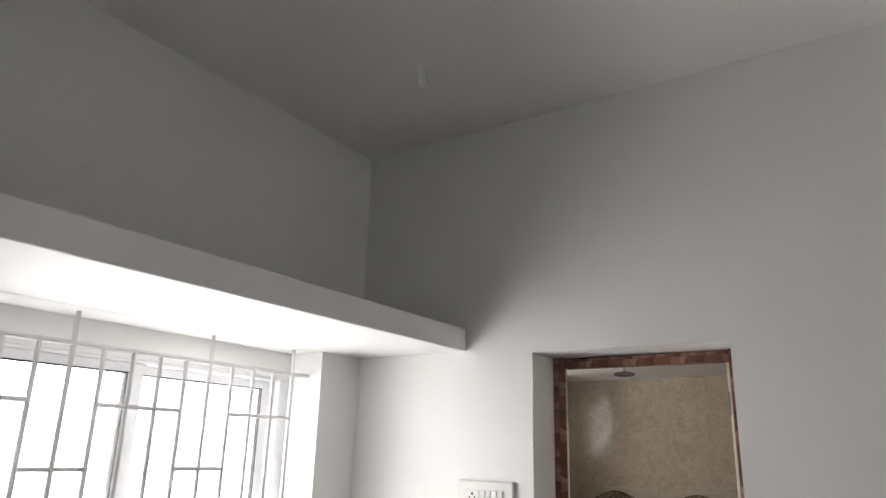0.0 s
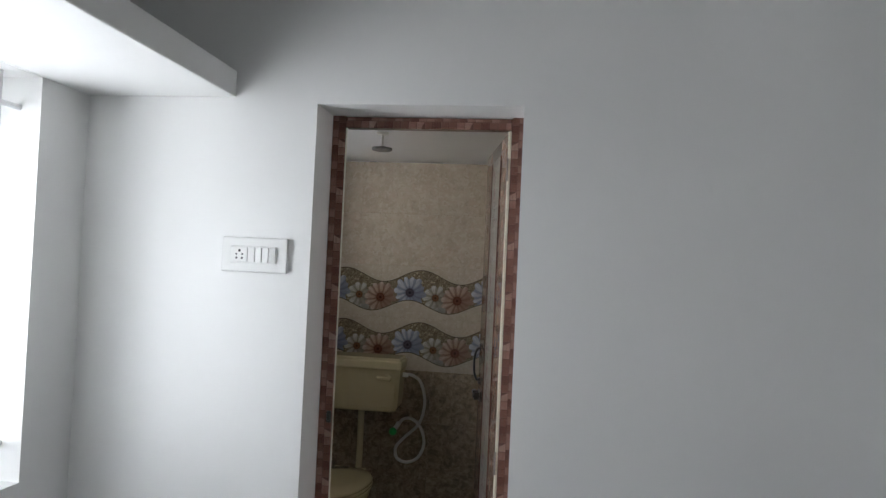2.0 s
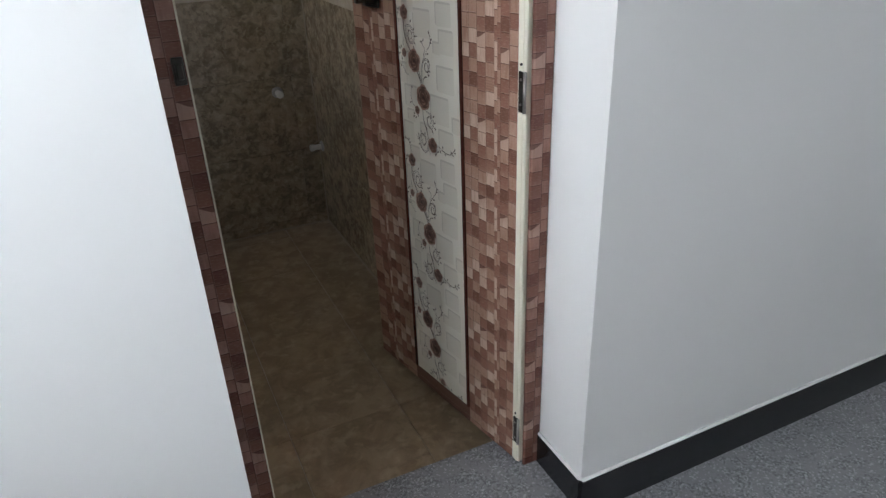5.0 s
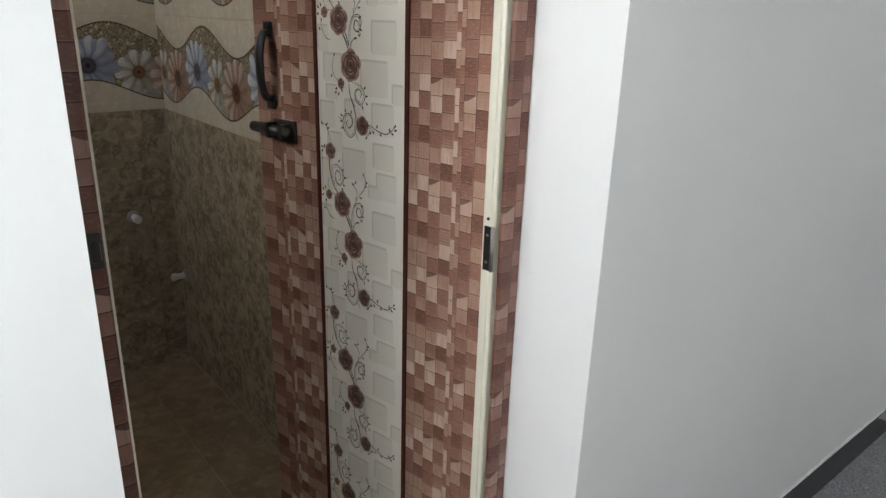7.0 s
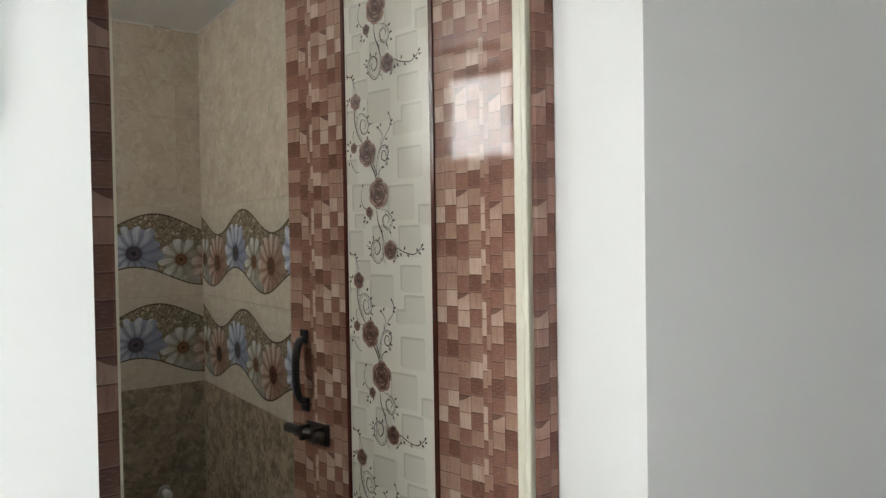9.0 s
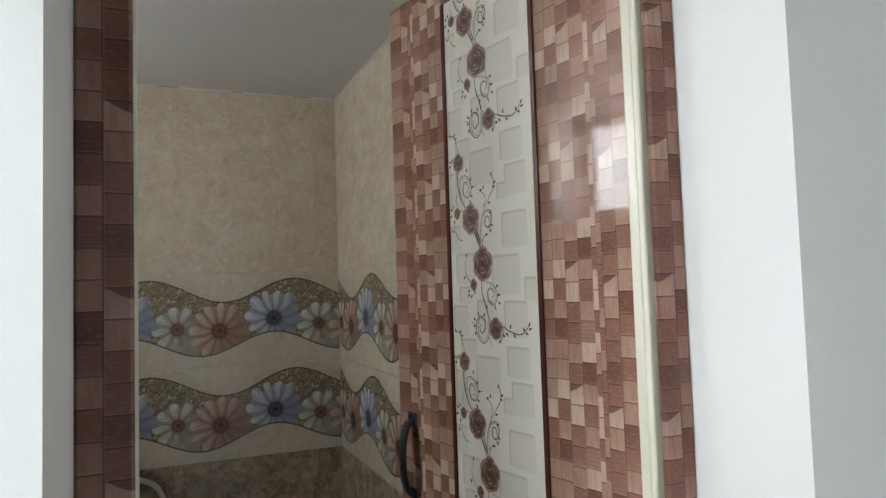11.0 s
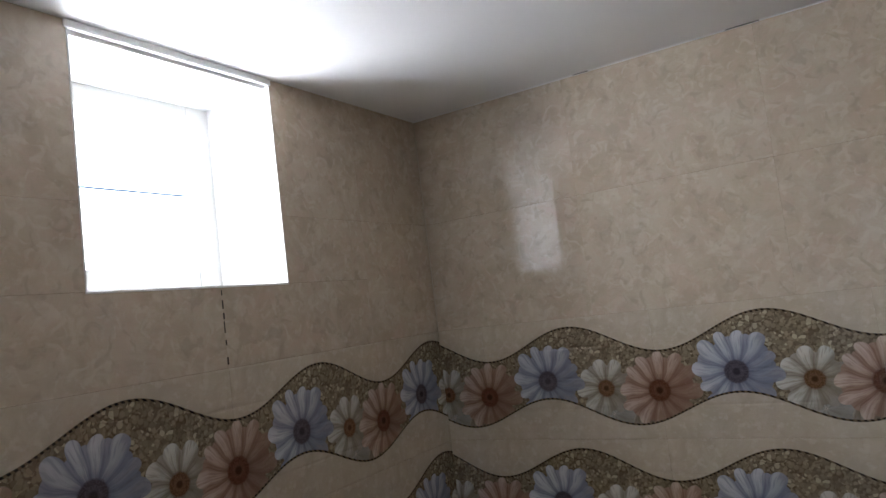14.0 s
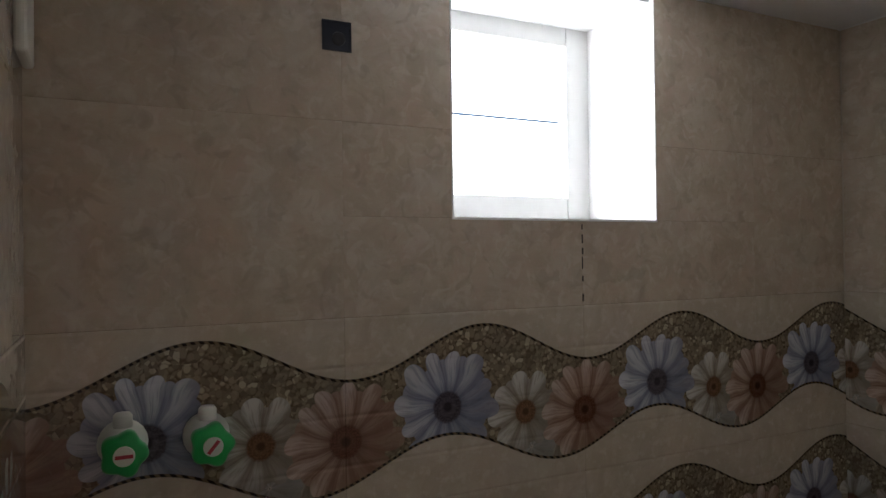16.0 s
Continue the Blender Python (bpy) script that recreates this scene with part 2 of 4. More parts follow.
def mosaic(name, tint):
    """Printed wood-block mosaic of the plastic door and its frame."""
    g = Graph(name, 0.055, specular=0.34)
    u, v = g.uv()

    def ramp(index, colours):
        n = g.nt.nodes.new("ShaderNodeValToRGB")
        r, k = n.color_ramp, len(colours)
        r.interpolation = "CONSTANT"
        while len(r.elements) < k:
            r.elements.new(0.5)
        for i, c in enumerate(colours):
            r.elements[i].position, r.elements[i].color = i / k, (*c, 1)
        g.link(g.m("DIVIDE", g.m("ADD", index, 0.5), k), n.inputs[0])
        o = g.nt.nodes.new("ShaderNodeSeparateColor")
        g.nt.links.new(n.outputs[0], o.inputs[0])
        return o.outputs

    col, edge = 0.0, 0.0
    for w in COLUMNS[:-1]:
        edge += w
        col = g.m("ADD", g.m("GREATER_THAN", u, edge), col)
    sizes = ramp(col, [(sum(COLUMNS[:i]), COLUMNS[i], SLIP[i]) for i in range(8)])
    fu = g.m("DIVIDE", g.m("SUBTRACT", u, sizes[0]), sizes[1])
    vv = g.m("ADD", g.m("DIVIDE", v, ROW), sizes[2])
    row = g.m("FLOOR", vv)
    fv = g.m("SUBTRACT", vv, row)
    six = g.m("FLOORED_MODULO", row, 6.0)

    def cell(ch):
        if ch == "w":
            return (0.85, 1.0, 0.0)
        if ch == "s":
            return (0.5, 0.0, 1.0)
        return (int(ch) / 3, 0.0, 0.0)

    halves = []
    for h in (0, 4):
        cells = [cell(ch) for c in TONES[h:h + 4] for ch in reversed(c)]
        halves.append(ramp(g.m("MULTIPLY_ADD", g.m("SUBTRACT", col, float(h)), 6.0, six), cells))
    far = g.m("GREATER_THAN", col, 3.5)
    tone, wedge, cross = (g.m("ADD", g.m("MULTIPLY", halves[1][i], far), g.m("MULTIPLY", halves[0][i], g.m("SUBTRACT", 1.0, far))) for i in range(3))
    pick = g.white(g.vec(col, row))
    tone = g.m("ADD", tone, g.m("MULTIPLY_ADD", pick, 0.12, -0.06))
    # each block is printed with a soft slope of tone, as if tilted
    tone = g.m("ADD", tone, g.m("MULTIPLY", g.m("SUBTRACT", fv, 0.5), g.m("MULTIPLY_ADD", g.white(g.vec(row, col)), 0.36, -0.26)))
    grain = g.noise(30, 5, g.vec(g.m("MULTIPLY", u, 5.0), g.m("ADD", g.m("MULTIPLY", v, 0.7), g.m("MULTIPLY", pick, 9.0))), 0.6)
    fine = g.noise(120, 3, g.vec(u, g.m("MULTIPLY", v, 4.0)))
    c = g.mix(g.step(tone, -0.05, 0.36), (0.175, 0.082, 0.058), (0.262, 0.132, 0.094))
    c = g.mix(g.step(tone, 0.33, 0.68), c, (0.395, 0.240, 0.176))
    c = g.mix(g.step(tone, 0.66, 1.02), c, (0.57, 0.41, 0.32))
    c = g.mix(g.m("MULTIPLY", g.step(grain, 0.47, 0.64), 0.32), c, (0.22, 0.108, 0.075))
    c = g.mix(g.m("MULTIPLY", g.step(fine, 0.5, 0.70), 0.18), c, (0.62, 0.46, 0.36))
    stripes = g.step(g.m("SINE", g.m("ADD", g.m("MULTIPLY", fv, 34.0), g.m("MULTIPLY", grain, 6.0))), 0.2, 0.8)
    c = g.mix(g.m("MULTIPLY", g.m("MULTIPLY", stripes, cross), 0.5), c, (0.24, 0.12, 0.085))
    curve = g.step(g.m("SUBTRACT", fv, g.m("MULTIPLY_ADD", g.m("POWER", fu, 1.6), 0.42, 0.60)), -0.03, 0.03)
    c = g.mix(g.m("MULTIPLY", g.m("MULTIPLY", curve, wedge), 0.75), c, (0.105, 0.042, 0.028))
    dark = g.m("MAXIMUM", g.step(fv, 0.915, 0.975), g.m("SUBTRACT", 1.0, g.step(fu, 0.01, 0.06)))
    c = g.mix(g.m("MULTIPLY", dark, 0.74), c, (0.085, 0.036, 0.026))
    lit = g.m("MAXIMUM", g.m("SUBTRACT", 1.0, g.step(fv, 0.02, 0.05)), g.step(fu, 0.95, 0.985))
    c = g.mix(g.m("MULTIPLY", lit, 0.16), c, (0.74, 0.60, 0.50))
    g.put("Base Color", g.mix(1.0, c, tint, "MULTIPLY"))
    g.bump(g.noise(25, 2, g.vec(u, v)), 0.008, 0.002)
    return g.mat


def granite(name, low, high, roughness):
    g = Graph(name, roughness)
    a, b, broad = g.noise(140, 5, None, 0.7), g.cells(260), g.noise(22, 4, None, 0.6, 0.8)
    s = g.nt.nodes.new("ShaderNodeSeparateColor")
    g.nt.links.new(b, s.inputs[0])
    c = g.mix(g.step(a, 0.4, 0.62), low, high)
    c = g.mix(g.step(broad, 0.42, 0.62), c, tuple(x * 0.75 for x in high))
    c = g.mix(g.m("MULTIPLY", g.step(s.outputs[0], 0.86, 0.94), 0.5), c, tuple(min(1, x * 1.7) for x in high))
    g.put("Base Color", c)
    g.bump(a, 0.1, 0.001)
    return g.mat


WALL = paint("white_wall_paint", (0.84, 0.84, 0.825), (0.80, 0.80, 0.785))
CEIL = paint("white_ceiling_paint", (0.84, 0.83, 0.81), (0.80, 0.79, 0.77), 0.8)
BATHCEIL = paint("white_panel_ceiling", (0.80, 0.80, 0.79), (0.77, 0.77, 0.76), 0.35)
LIGHT_TILE = mottled("beige_wall_tile", (0.478, 0.398, 0.300), (0.555, 0.482, 0.378), (0.63, 0.57, 0.472), 12, 0.030, (0.56, 0.435, 0.345))
DARK_TILE = mottled("dark_olive_wall_tile", (0.195, 0.152, 0.104), (0.37, 0.300, 0.212), (0.55, 0.462, 0.340), 20, 0.20, chips=0.26)
FLOOR_TILE = mottled("brown_floor_tile", (0.235, 0.170, 0.106), (0.36, 0.268, 0.170), (0.49, 0.38, 0.25), 13, 0.35)
DAISY = daisy_tile()
GROUT = plain("grout", (0.50, 0.44, 0.35), 0.85)
DULL_GROUT = plain("brown_grout", (0.33, 0.28, 0.215), 0.85)
DIRTY_GROUT = plain("dark_grout", (0.05, 0.04, 0.035), 0.9)
MOSAIC = mosaic("wood_block_print", (1.0, 1.0, 1.0))
# door frame: the leaf's print again, multiplied by a darker tint
FRAME_PRINT = mosaic("darker_wood_block_print", (0.68, 0.60, 0.62))
FLOOR = granite("grey_granite_floor", (0.13, 0.13, 0.137), (0.32, 0.32, 0.333), 0.30)
BLACK_STONE = granite("black_granite", (0.008, 0.008, 0.010), (0.02, 0.02, 0.022), 0.15)
UPVC = plain("white_window_plastic", (0.80, 0.81, 0.82), 0.3, vary=0.03)
GASKET = plain("grey_rubber", (0.06, 0.06, 0.062), 0.7)
# bathroom window frame: white plastic, colour lowered against the overbright light on it
GREY_FRAME = plain("darkened_white_frame", (0.55, 0.555, 0.535), 0.4, vary=0.05)
LIME = paint("lime_washed_reveal", (0.82, 0.82, 0.805), (0.76, 0.765, 0.755))
IRON = plain("white_painted_iron", (0.74, 0.74, 0.74), 0.4, vary=0.05)
CREAM = plain("cream_plastic_edge", (0.74, 0.71, 0.58), 0.28, vary=0.04)
CERAMIC = plain("cream_ceramic", (0.63, 0.545, 0.34), 0.12, vary=0.03, coat=0.4, bump=0.01)
SWITCH = plain("white_switch_plastic", (0.82, 0.82, 0.80), 0.25, vary=0.02, bump=0.01)
BLACK = plain("black_plastic", (0.012, 0.012, 0.014), 0.3)
STEEL = plain("dull_steel", (0.35, 0.34, 0.32), 0.35, 1.0)
BLACK_STEEL = plain("blackened_steel", (0.06, 0.055, 0.05), 0.35, 0.8)
GREEN = plain("green_plastic", (0.02, 0.42, 0.10), 0.35, vary=0.06)
WHITE_PLASTIC = plain("white_plastic", (0.76, 0.76, 0.70), 0.35, vary=0.03)
RED = plain("red_plastic", (0.45, 0.03, 0.05), 0.4)
PANEL = plain("white_printed_panel", (0.845, 0.81, 0.715), 0.08, vary=0.02, scale=8, bump=0.008)
PANEL_TILE = plain("pale_grey_printed_block", (0.77, 0.73, 0.635), 0.08, vary=0.05, scale=10, bump=0.008)
PANEL_SHADE = plain("grey_printed_block_edge", (0.66, 0.62, 0.54), 0.09, vary=0.08, scale=10, bump=0.008)
DARK_WOOD = plain("dark_brown_print", (0.095, 0.030, 0.021), 0.2, coat=0.2)
VINE = plain("dark_vine_print", (0.056, 0.029, 0.022), 0.6)
ROSE = plain("brown_rose_print", (0.118, 0.055, 0.038), 0.4, vary=0.35, scale=130)
ROSE_LIGHT = plain("pale_rose_print", (0.36, 0.215, 0.160), 0.4, vary=0.25, scale=130)
HOSE = plain("white_hose", (0.62, 0.60, 0.56), 0.35)
PALE_PLUG = plain("pale_plug_plastic", (0.60, 0.58, 0.53), 0.35, vary=0.05)
CEMENT = plain("raw_cement", (0.16, 0.15, 0.14), 0.9, vary=0.3)
BLUE_BOX = plain("blue_black_box_plastic", (0.015, 0.02, 0.035), 0.5, vary=0.3)

g = Graph("window_glass", 0.02)
g.put("Base Color", (0.95, 0.97, 0.97))
g.put("Transmission Weight", 1.0)
g.put("IOR", 1.1)
GLASS = g.mat

# ---- mesh helpers ----


def finish(name, bm, mats, parent=None, label="", smooth=False):
    bmesh.ops.recalc_face_normals(bm, faces=bm.faces)
    me = bpy.data.meshes.new(name)
    bm.to_mesh(me)
    bm.free()
    for mat in mats if isinstance(mats, (list, tuple)) else [mats]:
        me.materials.append(mat)
    if smooth:
        me.shade_smooth()
    ob = new(name, me)
    if parent:
        ob.parent = parent
    if label:
        ob["label"] = label
    return ob


def part(name, bm, mats, parent, label="", smooth=False):
    return finish(name, bm, mats, parent, label, smooth)


def thing(name, m, label, category, group=""):
    ob = new(name)
    ob.empty_display_size = 0.05
    ob.matrix_world = m
    return tagged(ob, label, category, group)


def structure(ob, label, category):
    return tagged(ob, label, category, kind="structure")


def box(bm, lo, hi, bevel=0.0, segs=2, slot=0):
    r = bmesh.ops.create_cube(bm, size=1)
    size = Vector(hi) - Vector(lo)
    bmesh.ops.transform(bm, verts=r["verts"], matrix=Matrix.Translation((Vector(lo) + Vector(hi)) / 2) @ Matrix.Diagonal((*size, 1)))
    faces = {f for v in r["verts"] for f in v.link_faces}
    for f in faces:
        f.material_index = slot
    if bevel:
        edges = {e for v in r["verts"] for e in v.link_edges}
        out = bmesh.ops.bevel(bm, geom=list(edges), offset=bevel, segments=segs, affect="EDGES", profile=0.5)
        for f in out["faces"]:
            f.material_index = slot
    return bm


def boxes(*pairs, bevel=0.0):
    bm = bmesh.new()
    for lo, hi in pairs:
        box(bm, lo, hi, bevel)
    return bm


def loft(bm, rings, cap=True, slot=0):
    """Skin closed rings of equal length, one after another."""
    vs = [[bm.verts.new(p) for p in ring] for ring in rings]
    n = len(vs[0])
    for a, b in zip(vs, vs[1:]):
        for i in range(n):
            bm.faces.new((a[i], a[(i + 1) % n], b[(i + 1) % n], b[i])).material_index = slot
    if cap:
        bm.faces.new(vs[0][::-1]).material_index = slot
        bm.faces.new(vs[-1]).material_index = slot
    return bm


def ring(c, r, axis="z", n=16):
    out = []
    for i in range(n):
        a = 2 * math.pi * i / n
        p, q = r * math.cos(a), r * math.sin(a)
        out.append({"z": (c[0] + p, c[1] + q, c[2]), "x": (c[0], c[1] + p, c[2] + q), "y": (c[0] + q, c[1], c[2] + p)}[axis])
    return out


def lathe(bm, c, profile, axis="z", n=20, slot=0):
    """profile: (radius, height along the axis)."""
    step = {"z": Vector((0, 0, 1)), "x": Vector((1, 0, 0)), "y": Vector((0, 1, 0))}[axis]
    return loft(bm, [ring(Vector(c) + step * h, max(r, 1e-4), axis, n) for r, h in profile], slot=slot)


def smooth_path(points, per=8):
    """Catmull-Rom through a few points."""
    p = [Vector(q) for q in points]
    p = [p[0] * 2 - p[1], *p, p[-1] * 2 - p[-2]]
    out = []
    for a, b, c, d in zip(p, p[1:], p[2:], p[3:]):
        for i in range(per):
            t = i / per
            out.append(0.5 * (2 * b + (c - a) * t + (2 * a - 5 * b + 4 * c - d) * t * t + (3 * b - a - 3 * c + d) * t ** 3))
    return out + [p[-2]]


def tube(bm, path, r, n=10, slot=0):
    rings, up = [], Vector((0.13, 0.97, 0.2))
    for i, c in enumerate(path):
        d = (path[min(i + 1, len(path) - 1)] - path[max(i - 1, 0)]).normalized()
        s = d.cross(up).normalized()
        w = s.cross(d)
        rings.append([c + r * (math.cos(2 * math.pi * k / n) * s + math.sin(2 * math.pi * k / n) * w) for k in range(n)])
    return loft(bm, rings, slot=slot)


# ---- plan (metres) ----
WX = -0.79            # inner face of the outer wall in the bathroom
LX = -0.774           # the same in the bedroom
DOOR_W, DOOR_H = 0.640, 1.997
JX = 0.642            # the splayed reveal where it meets the door frame
FW = 0.228            # thickness of the wall with the doorway
BX, BY, BZ = 0.644, 1.847, 2.098   # bathroom: far side, back and ceiling
CEILING, SLAB0, SLAB1, SLABX = 2.888, 2.014, 2.098, -0.268
RX, RY = 2.28, -2.65  # the bedroom's far side and rear wall, unseen, drawn in for more bounced light
WY0, WY1, SILL = -1.47, -0.215, 0.822
BWY0, BWY1, BWZ = 0.842, 1.284, 1.653
OUT = WX - 0.27

# ---- bedroom shell ----
structure(finish("floor", boxes(((OUT, RY - 0.2, -0.15), (RX + 0.2, -0.001, 0.0))), FLOOR), "grey speckled polished granite bedroom floor", "floor")
structure(finish("ceiling", boxes(((OUT, RY - 0.2, CEILING), (RX + 0.2, FW, CEILING + 0.12))), CEIL), "white painted bedroom ceiling", "ceiling")
bm = boxes(((DOOR_W, 0, 0), (RX, FW, DOOR_H)))
for v in bm.verts:
    if v.co.x < 1 and v.co.y > 0.1:
        v.co.x = DOOR_W + (JX - DOOR_W) * FW / 0.163  # splayed reveal
box(bm, (OUT, 0, 0), (0, FW, CEILING))
box(bm, (0, 0, DOOR_H), (RX, FW, CEILING))
structure(finish("wall_north", bm, WALL), "white painted bedroom wall with bathroom doorway", "wall")
structure(finish("wall_west", boxes(
    ((OUT, RY, 0), (LX, WY0, CEILING)), ((OUT, WY1, 0), (LX, 0.0, CEILING)),
    ((OUT, WY0, 0), (LX, WY1, SILL)), ((OUT, WY0, SLAB0), (LX, WY1, CEILING)),
    ((OUT, WY0, 1.915), (LX - 0.165, WY1, SLAB0))), WALL), "white painted outer bedroom wall with window recess", "wall")
# unseen closing walls, placed near so they throw light back on the north wall
structure(finish("wall_east", boxes(((RX, RY, 0), (RX + 0.2, FW, CEILING))), WALL), "plain white painted bedroom wall", "wall")
structure(finish("wall_south", boxes(((OUT, RY - 0.2, 0), (RX + 0.2, RY, CEILING))), WALL), "plain white painted rear bedroom wall", "wall")

bm = bmesh.new()
box(bm, (LX + 0.0005, RY, SLAB0), (SLABX, -0.0005, SLAB1), 0.004)
structure(finish("loft_slab", bm, WALL), "white painted concrete loft slab over the window", "loft")

# black skirting with a plaster bead on top
for nm, lo, hi in [("baseboard_north", (LX + 0.008, -0.008, 0), (-0.0, 0.0, 0.1)), ("baseboard_north", (DOOR_W, -0.008, 0), (RX, 0, 0.1)),
                   ("baseboard_west", (LX, RY, 0), (LX + 0.008, 0, 0.1)),
                   ("baseboard_door", (-0.002, 0.0, 0.0), (0.006, 0.163, 0.1)), ("baseboard_door", (DOOR_W - 0.006, 0.0, 0.0), (DOOR_W + 0.002, 0.163, 0.1))]:
    ob = structure(finish(nm, boxes((lo, hi)), BLACK_STONE), "black polished granite skirting", "baseboard")
    bead = bmesh.new()
    box(bead, (lo[0], lo[1], 0.1), (hi[0] + (0.002 if nm == "baseboard_west" else 0), hi[1], 0.108), 0.003, 1)
    part("plaster_bead", bead, WALL, ob, "rough white plaster bead")

structure(finish("threshold", boxes(((0.0, 0.0, -0.1), (JX, 0.262, 0.022))), FLOOR), "grey granite door threshold", "threshold")

# ---- bedroom window ----
wf = new("window_1")
structure(wf, "white sliding window with bright daylight behind", "window")
FX0, FX1 = OUT + 0.05, LX - 0.165
fz1 = 1.915
part("window_frame", boxes(((FX0, WY0, SILL), (FX1, WY0 + 0.05, fz1)), ((FX0, WY1 - 0.05, SILL), (FX1, WY1, fz1)),
     ((FX0, WY0 + 0.05, SILL), (FX1, WY1 - 0.05, SILL + 0.05)), ((FX0, WY0 + 0.05, fz1 - 0.012), (FX1, WY1 - 0.05, fz1)), bevel=0.003), UPVC, wf)
for i, (a, b) in enumerate([(WY0 + 0.052, -0.829), (-0.875, WY1 - 0.052)]):
    x0, x1 = (FX0 + 0.008, FX0 + 0.028) if i else (FX1 - 0.03, FX1 - 0.008)
    z0, z1 = SILL + 0.052, fz1 - 0.013
    sash = part("sash", boxes(((x0, a, z0), (x1, a + 0.045, z1)), ((x0, b - 0.045, z0), (x1, b, z1)),
                ((x0, a + 0.045, z0), (x1, b - 0.045, z0 + 0.045)), ((x0, a + 0.045, z1 - 0.028), (x1, b - 0.045, z1)), bevel=0.002), UPVC, wf)
    part("gasket", boxes(((x0 + 0.004, a + 0.045, z1 - 0.032), (x1 + 0.001, b - 0.045, z1 - 0.028)), ((x0 + 0.004, b - 0.049, z0 + 0.045), (x1 + 0.001, b - 0.045, z1 - 0.032))), GASKET, sash, "dark rubber gasket")
    pane = part("pane", boxes((((x0 + x1) / 2 - 0.002, a + 0.04, z0 + 0.04), ((x0 + x1) / 2 + 0.002, b - 0.04, z1 - 0.024))), GLASS, sash, "clear glass pane")
    pane.visible_shadow = False

# iron grille in the recess
gr = thing("window_grille", pose(-0.845, 0, 0), "white painted iron window grille in the recess", "window grille")
gz0, gz1 = SILL + 0.05, 1.924


def bar(a, b, r=0.0065):
    bm = bmesh.new()
    tube(bm, [Vector(a), Vector(b)], r, 8)
    return bm


for z in (gz1, gz0 + 0.06):
    part("rail", bar((0, WY0, z), (0, WY1, z), 0.009), IRON, gr)
ys = [-0.296 - 0.0915 * i for i in range(13)]
for i, y in enumerate(ys):
    part("bar", bar((0.002, y, gz0 if i % 3 else SILL), (0.002, y, gz1 + (SLAB0 - gz1 if i in (0, 4, 9) else 0.0)), 0.0072), IRON, gr)
for k in range(6):
    for a, b in ((0, 3), (5, 8), (10, 12)) if k % 2 == 0 else ((3, 5), (8, 10)):
        z = 1.764 - 0.173 * k
        part("crosspiece", bar((0.002, ys[a], z), (0.002, ys[b], z), 0.0072), IRON, gr)

# ---- bathroom shell ----
bath_floor = structure(finish("floor_bathroom", boxes(((WX - 0.01, FW, -0.15), (BX + 0.01, BY + 0.01, -0.044))), GROUT), "brown mottled tiled bathroom floor", "floor")
bath_left = structure(finish("wall_bath_west", boxes(
    ((OUT, FW, -0.1), (WX - 0.006, BWY0, BZ + 0.3)), ((OUT, BWY1, -0.1), (WX - 0.006, BY + 0.15, BZ + 0.3)),
    ((OUT, BWY0, -0.1), (WX - 0.006, BWY1, BWZ)), ((OUT, BWY0, BZ + 0.001), (WX - 0.006, BWY1, BZ + 0.3))), GROUT), "tiled bathroom wall with high window opening", "wall")
bath_back = structure(finish("wall_bath_north", boxes(((WX - 0.006, BY + 0.006, -0.1), (BX + 0.15, BY + 0.15, BZ + 0.3))), GROUT), "tiled bathroom wall behind the cistern", "wall")
bath_right = structure(finish("wall_bath_east", boxes(((BX + 0.006, FW, -0.1), (BX + 0.15, BY + 0.006, BZ + 0.3))), GROUT), "tiled bathroom wall beside the open door", "wall")
bath_front = structure(finish("wall_bath_south", boxes(((WX - 0.006, FW, -0.02), (-0.002, FW + 0.004, BZ)), ((0, FW, DOOR_H), (BX + 0.006, FW + 0.004, BZ))), GROUT), "tiled bathroom wall beside the doorway", "wall")
bm = boxes(((WX - 0.006, FW, BZ), (BX + 0.006, BY + 0.006, BZ + 0.02)))
box(bm, (WX - 0.008, BWY0 - 0.005, BZ - 0.014), (WX + 0.004, BWY1 + 0.005, BZ + 0.001), 0.003)
structure(finish("ceiling_bathroom", bm, BATHCEIL), "white low bathroom panel ceiling", "ceiling")

# window reveal lining and window
wl = structure(new("window_2"), "white bathroom ventilator window with two glass panes", "window")
part("reveal", boxes(((OUT + 0.07, BWY0 - 0.001, BWZ - 0.003), (WX + 0.001, BWY1 + 0.001, BWZ + 0.001)),
     ((OUT + 0.07, BWY0 - 0.001, BWZ + 0.001), (WX + 0.001, BWY0 + 0.002, BZ)), ((OUT + 0.07, BWY1 - 0.002, BWZ + 0.001), (WX + 0.001, BWY1 + 0.001, BZ)),
     ((OUT + 0.07, BWY0, BZ - 0.02), (WX - 0.01, BWY1, BZ - 0.001))), LIME, wl, "white painted reveal")
x0, x1 = OUT + 0.04, OUT + 0.07
y0, y1, z0, z1 = BWY0, BWY1, BWZ, BZ
part("window_frame", boxes(((x0, y0, z0), (x1, y0 + 0.06, z1)), ((x0, y1 - 0.06, z0), (x1, y1, z1)),
     ((x0, y0 + 0.06, z0), (x1, y1 - 0.06, z0 + 0.06)), ((x0, y0 + 0.06, z1 - 0.06), (x1, y1 - 0.06, z1)), bevel=0.003), GREY_FRAME, wl)
for a, b in ((z0 + 0.055, 1.873), (1.879, z1 - 0.055)):
    pane = part("pane", boxes(((x0 + 0.012, y0 + 0.055, a), (x0 + 0.016, y1 - 0.055, b))), GLASS, wl, "glass louvre pane")
    pane.visible_shadow = False
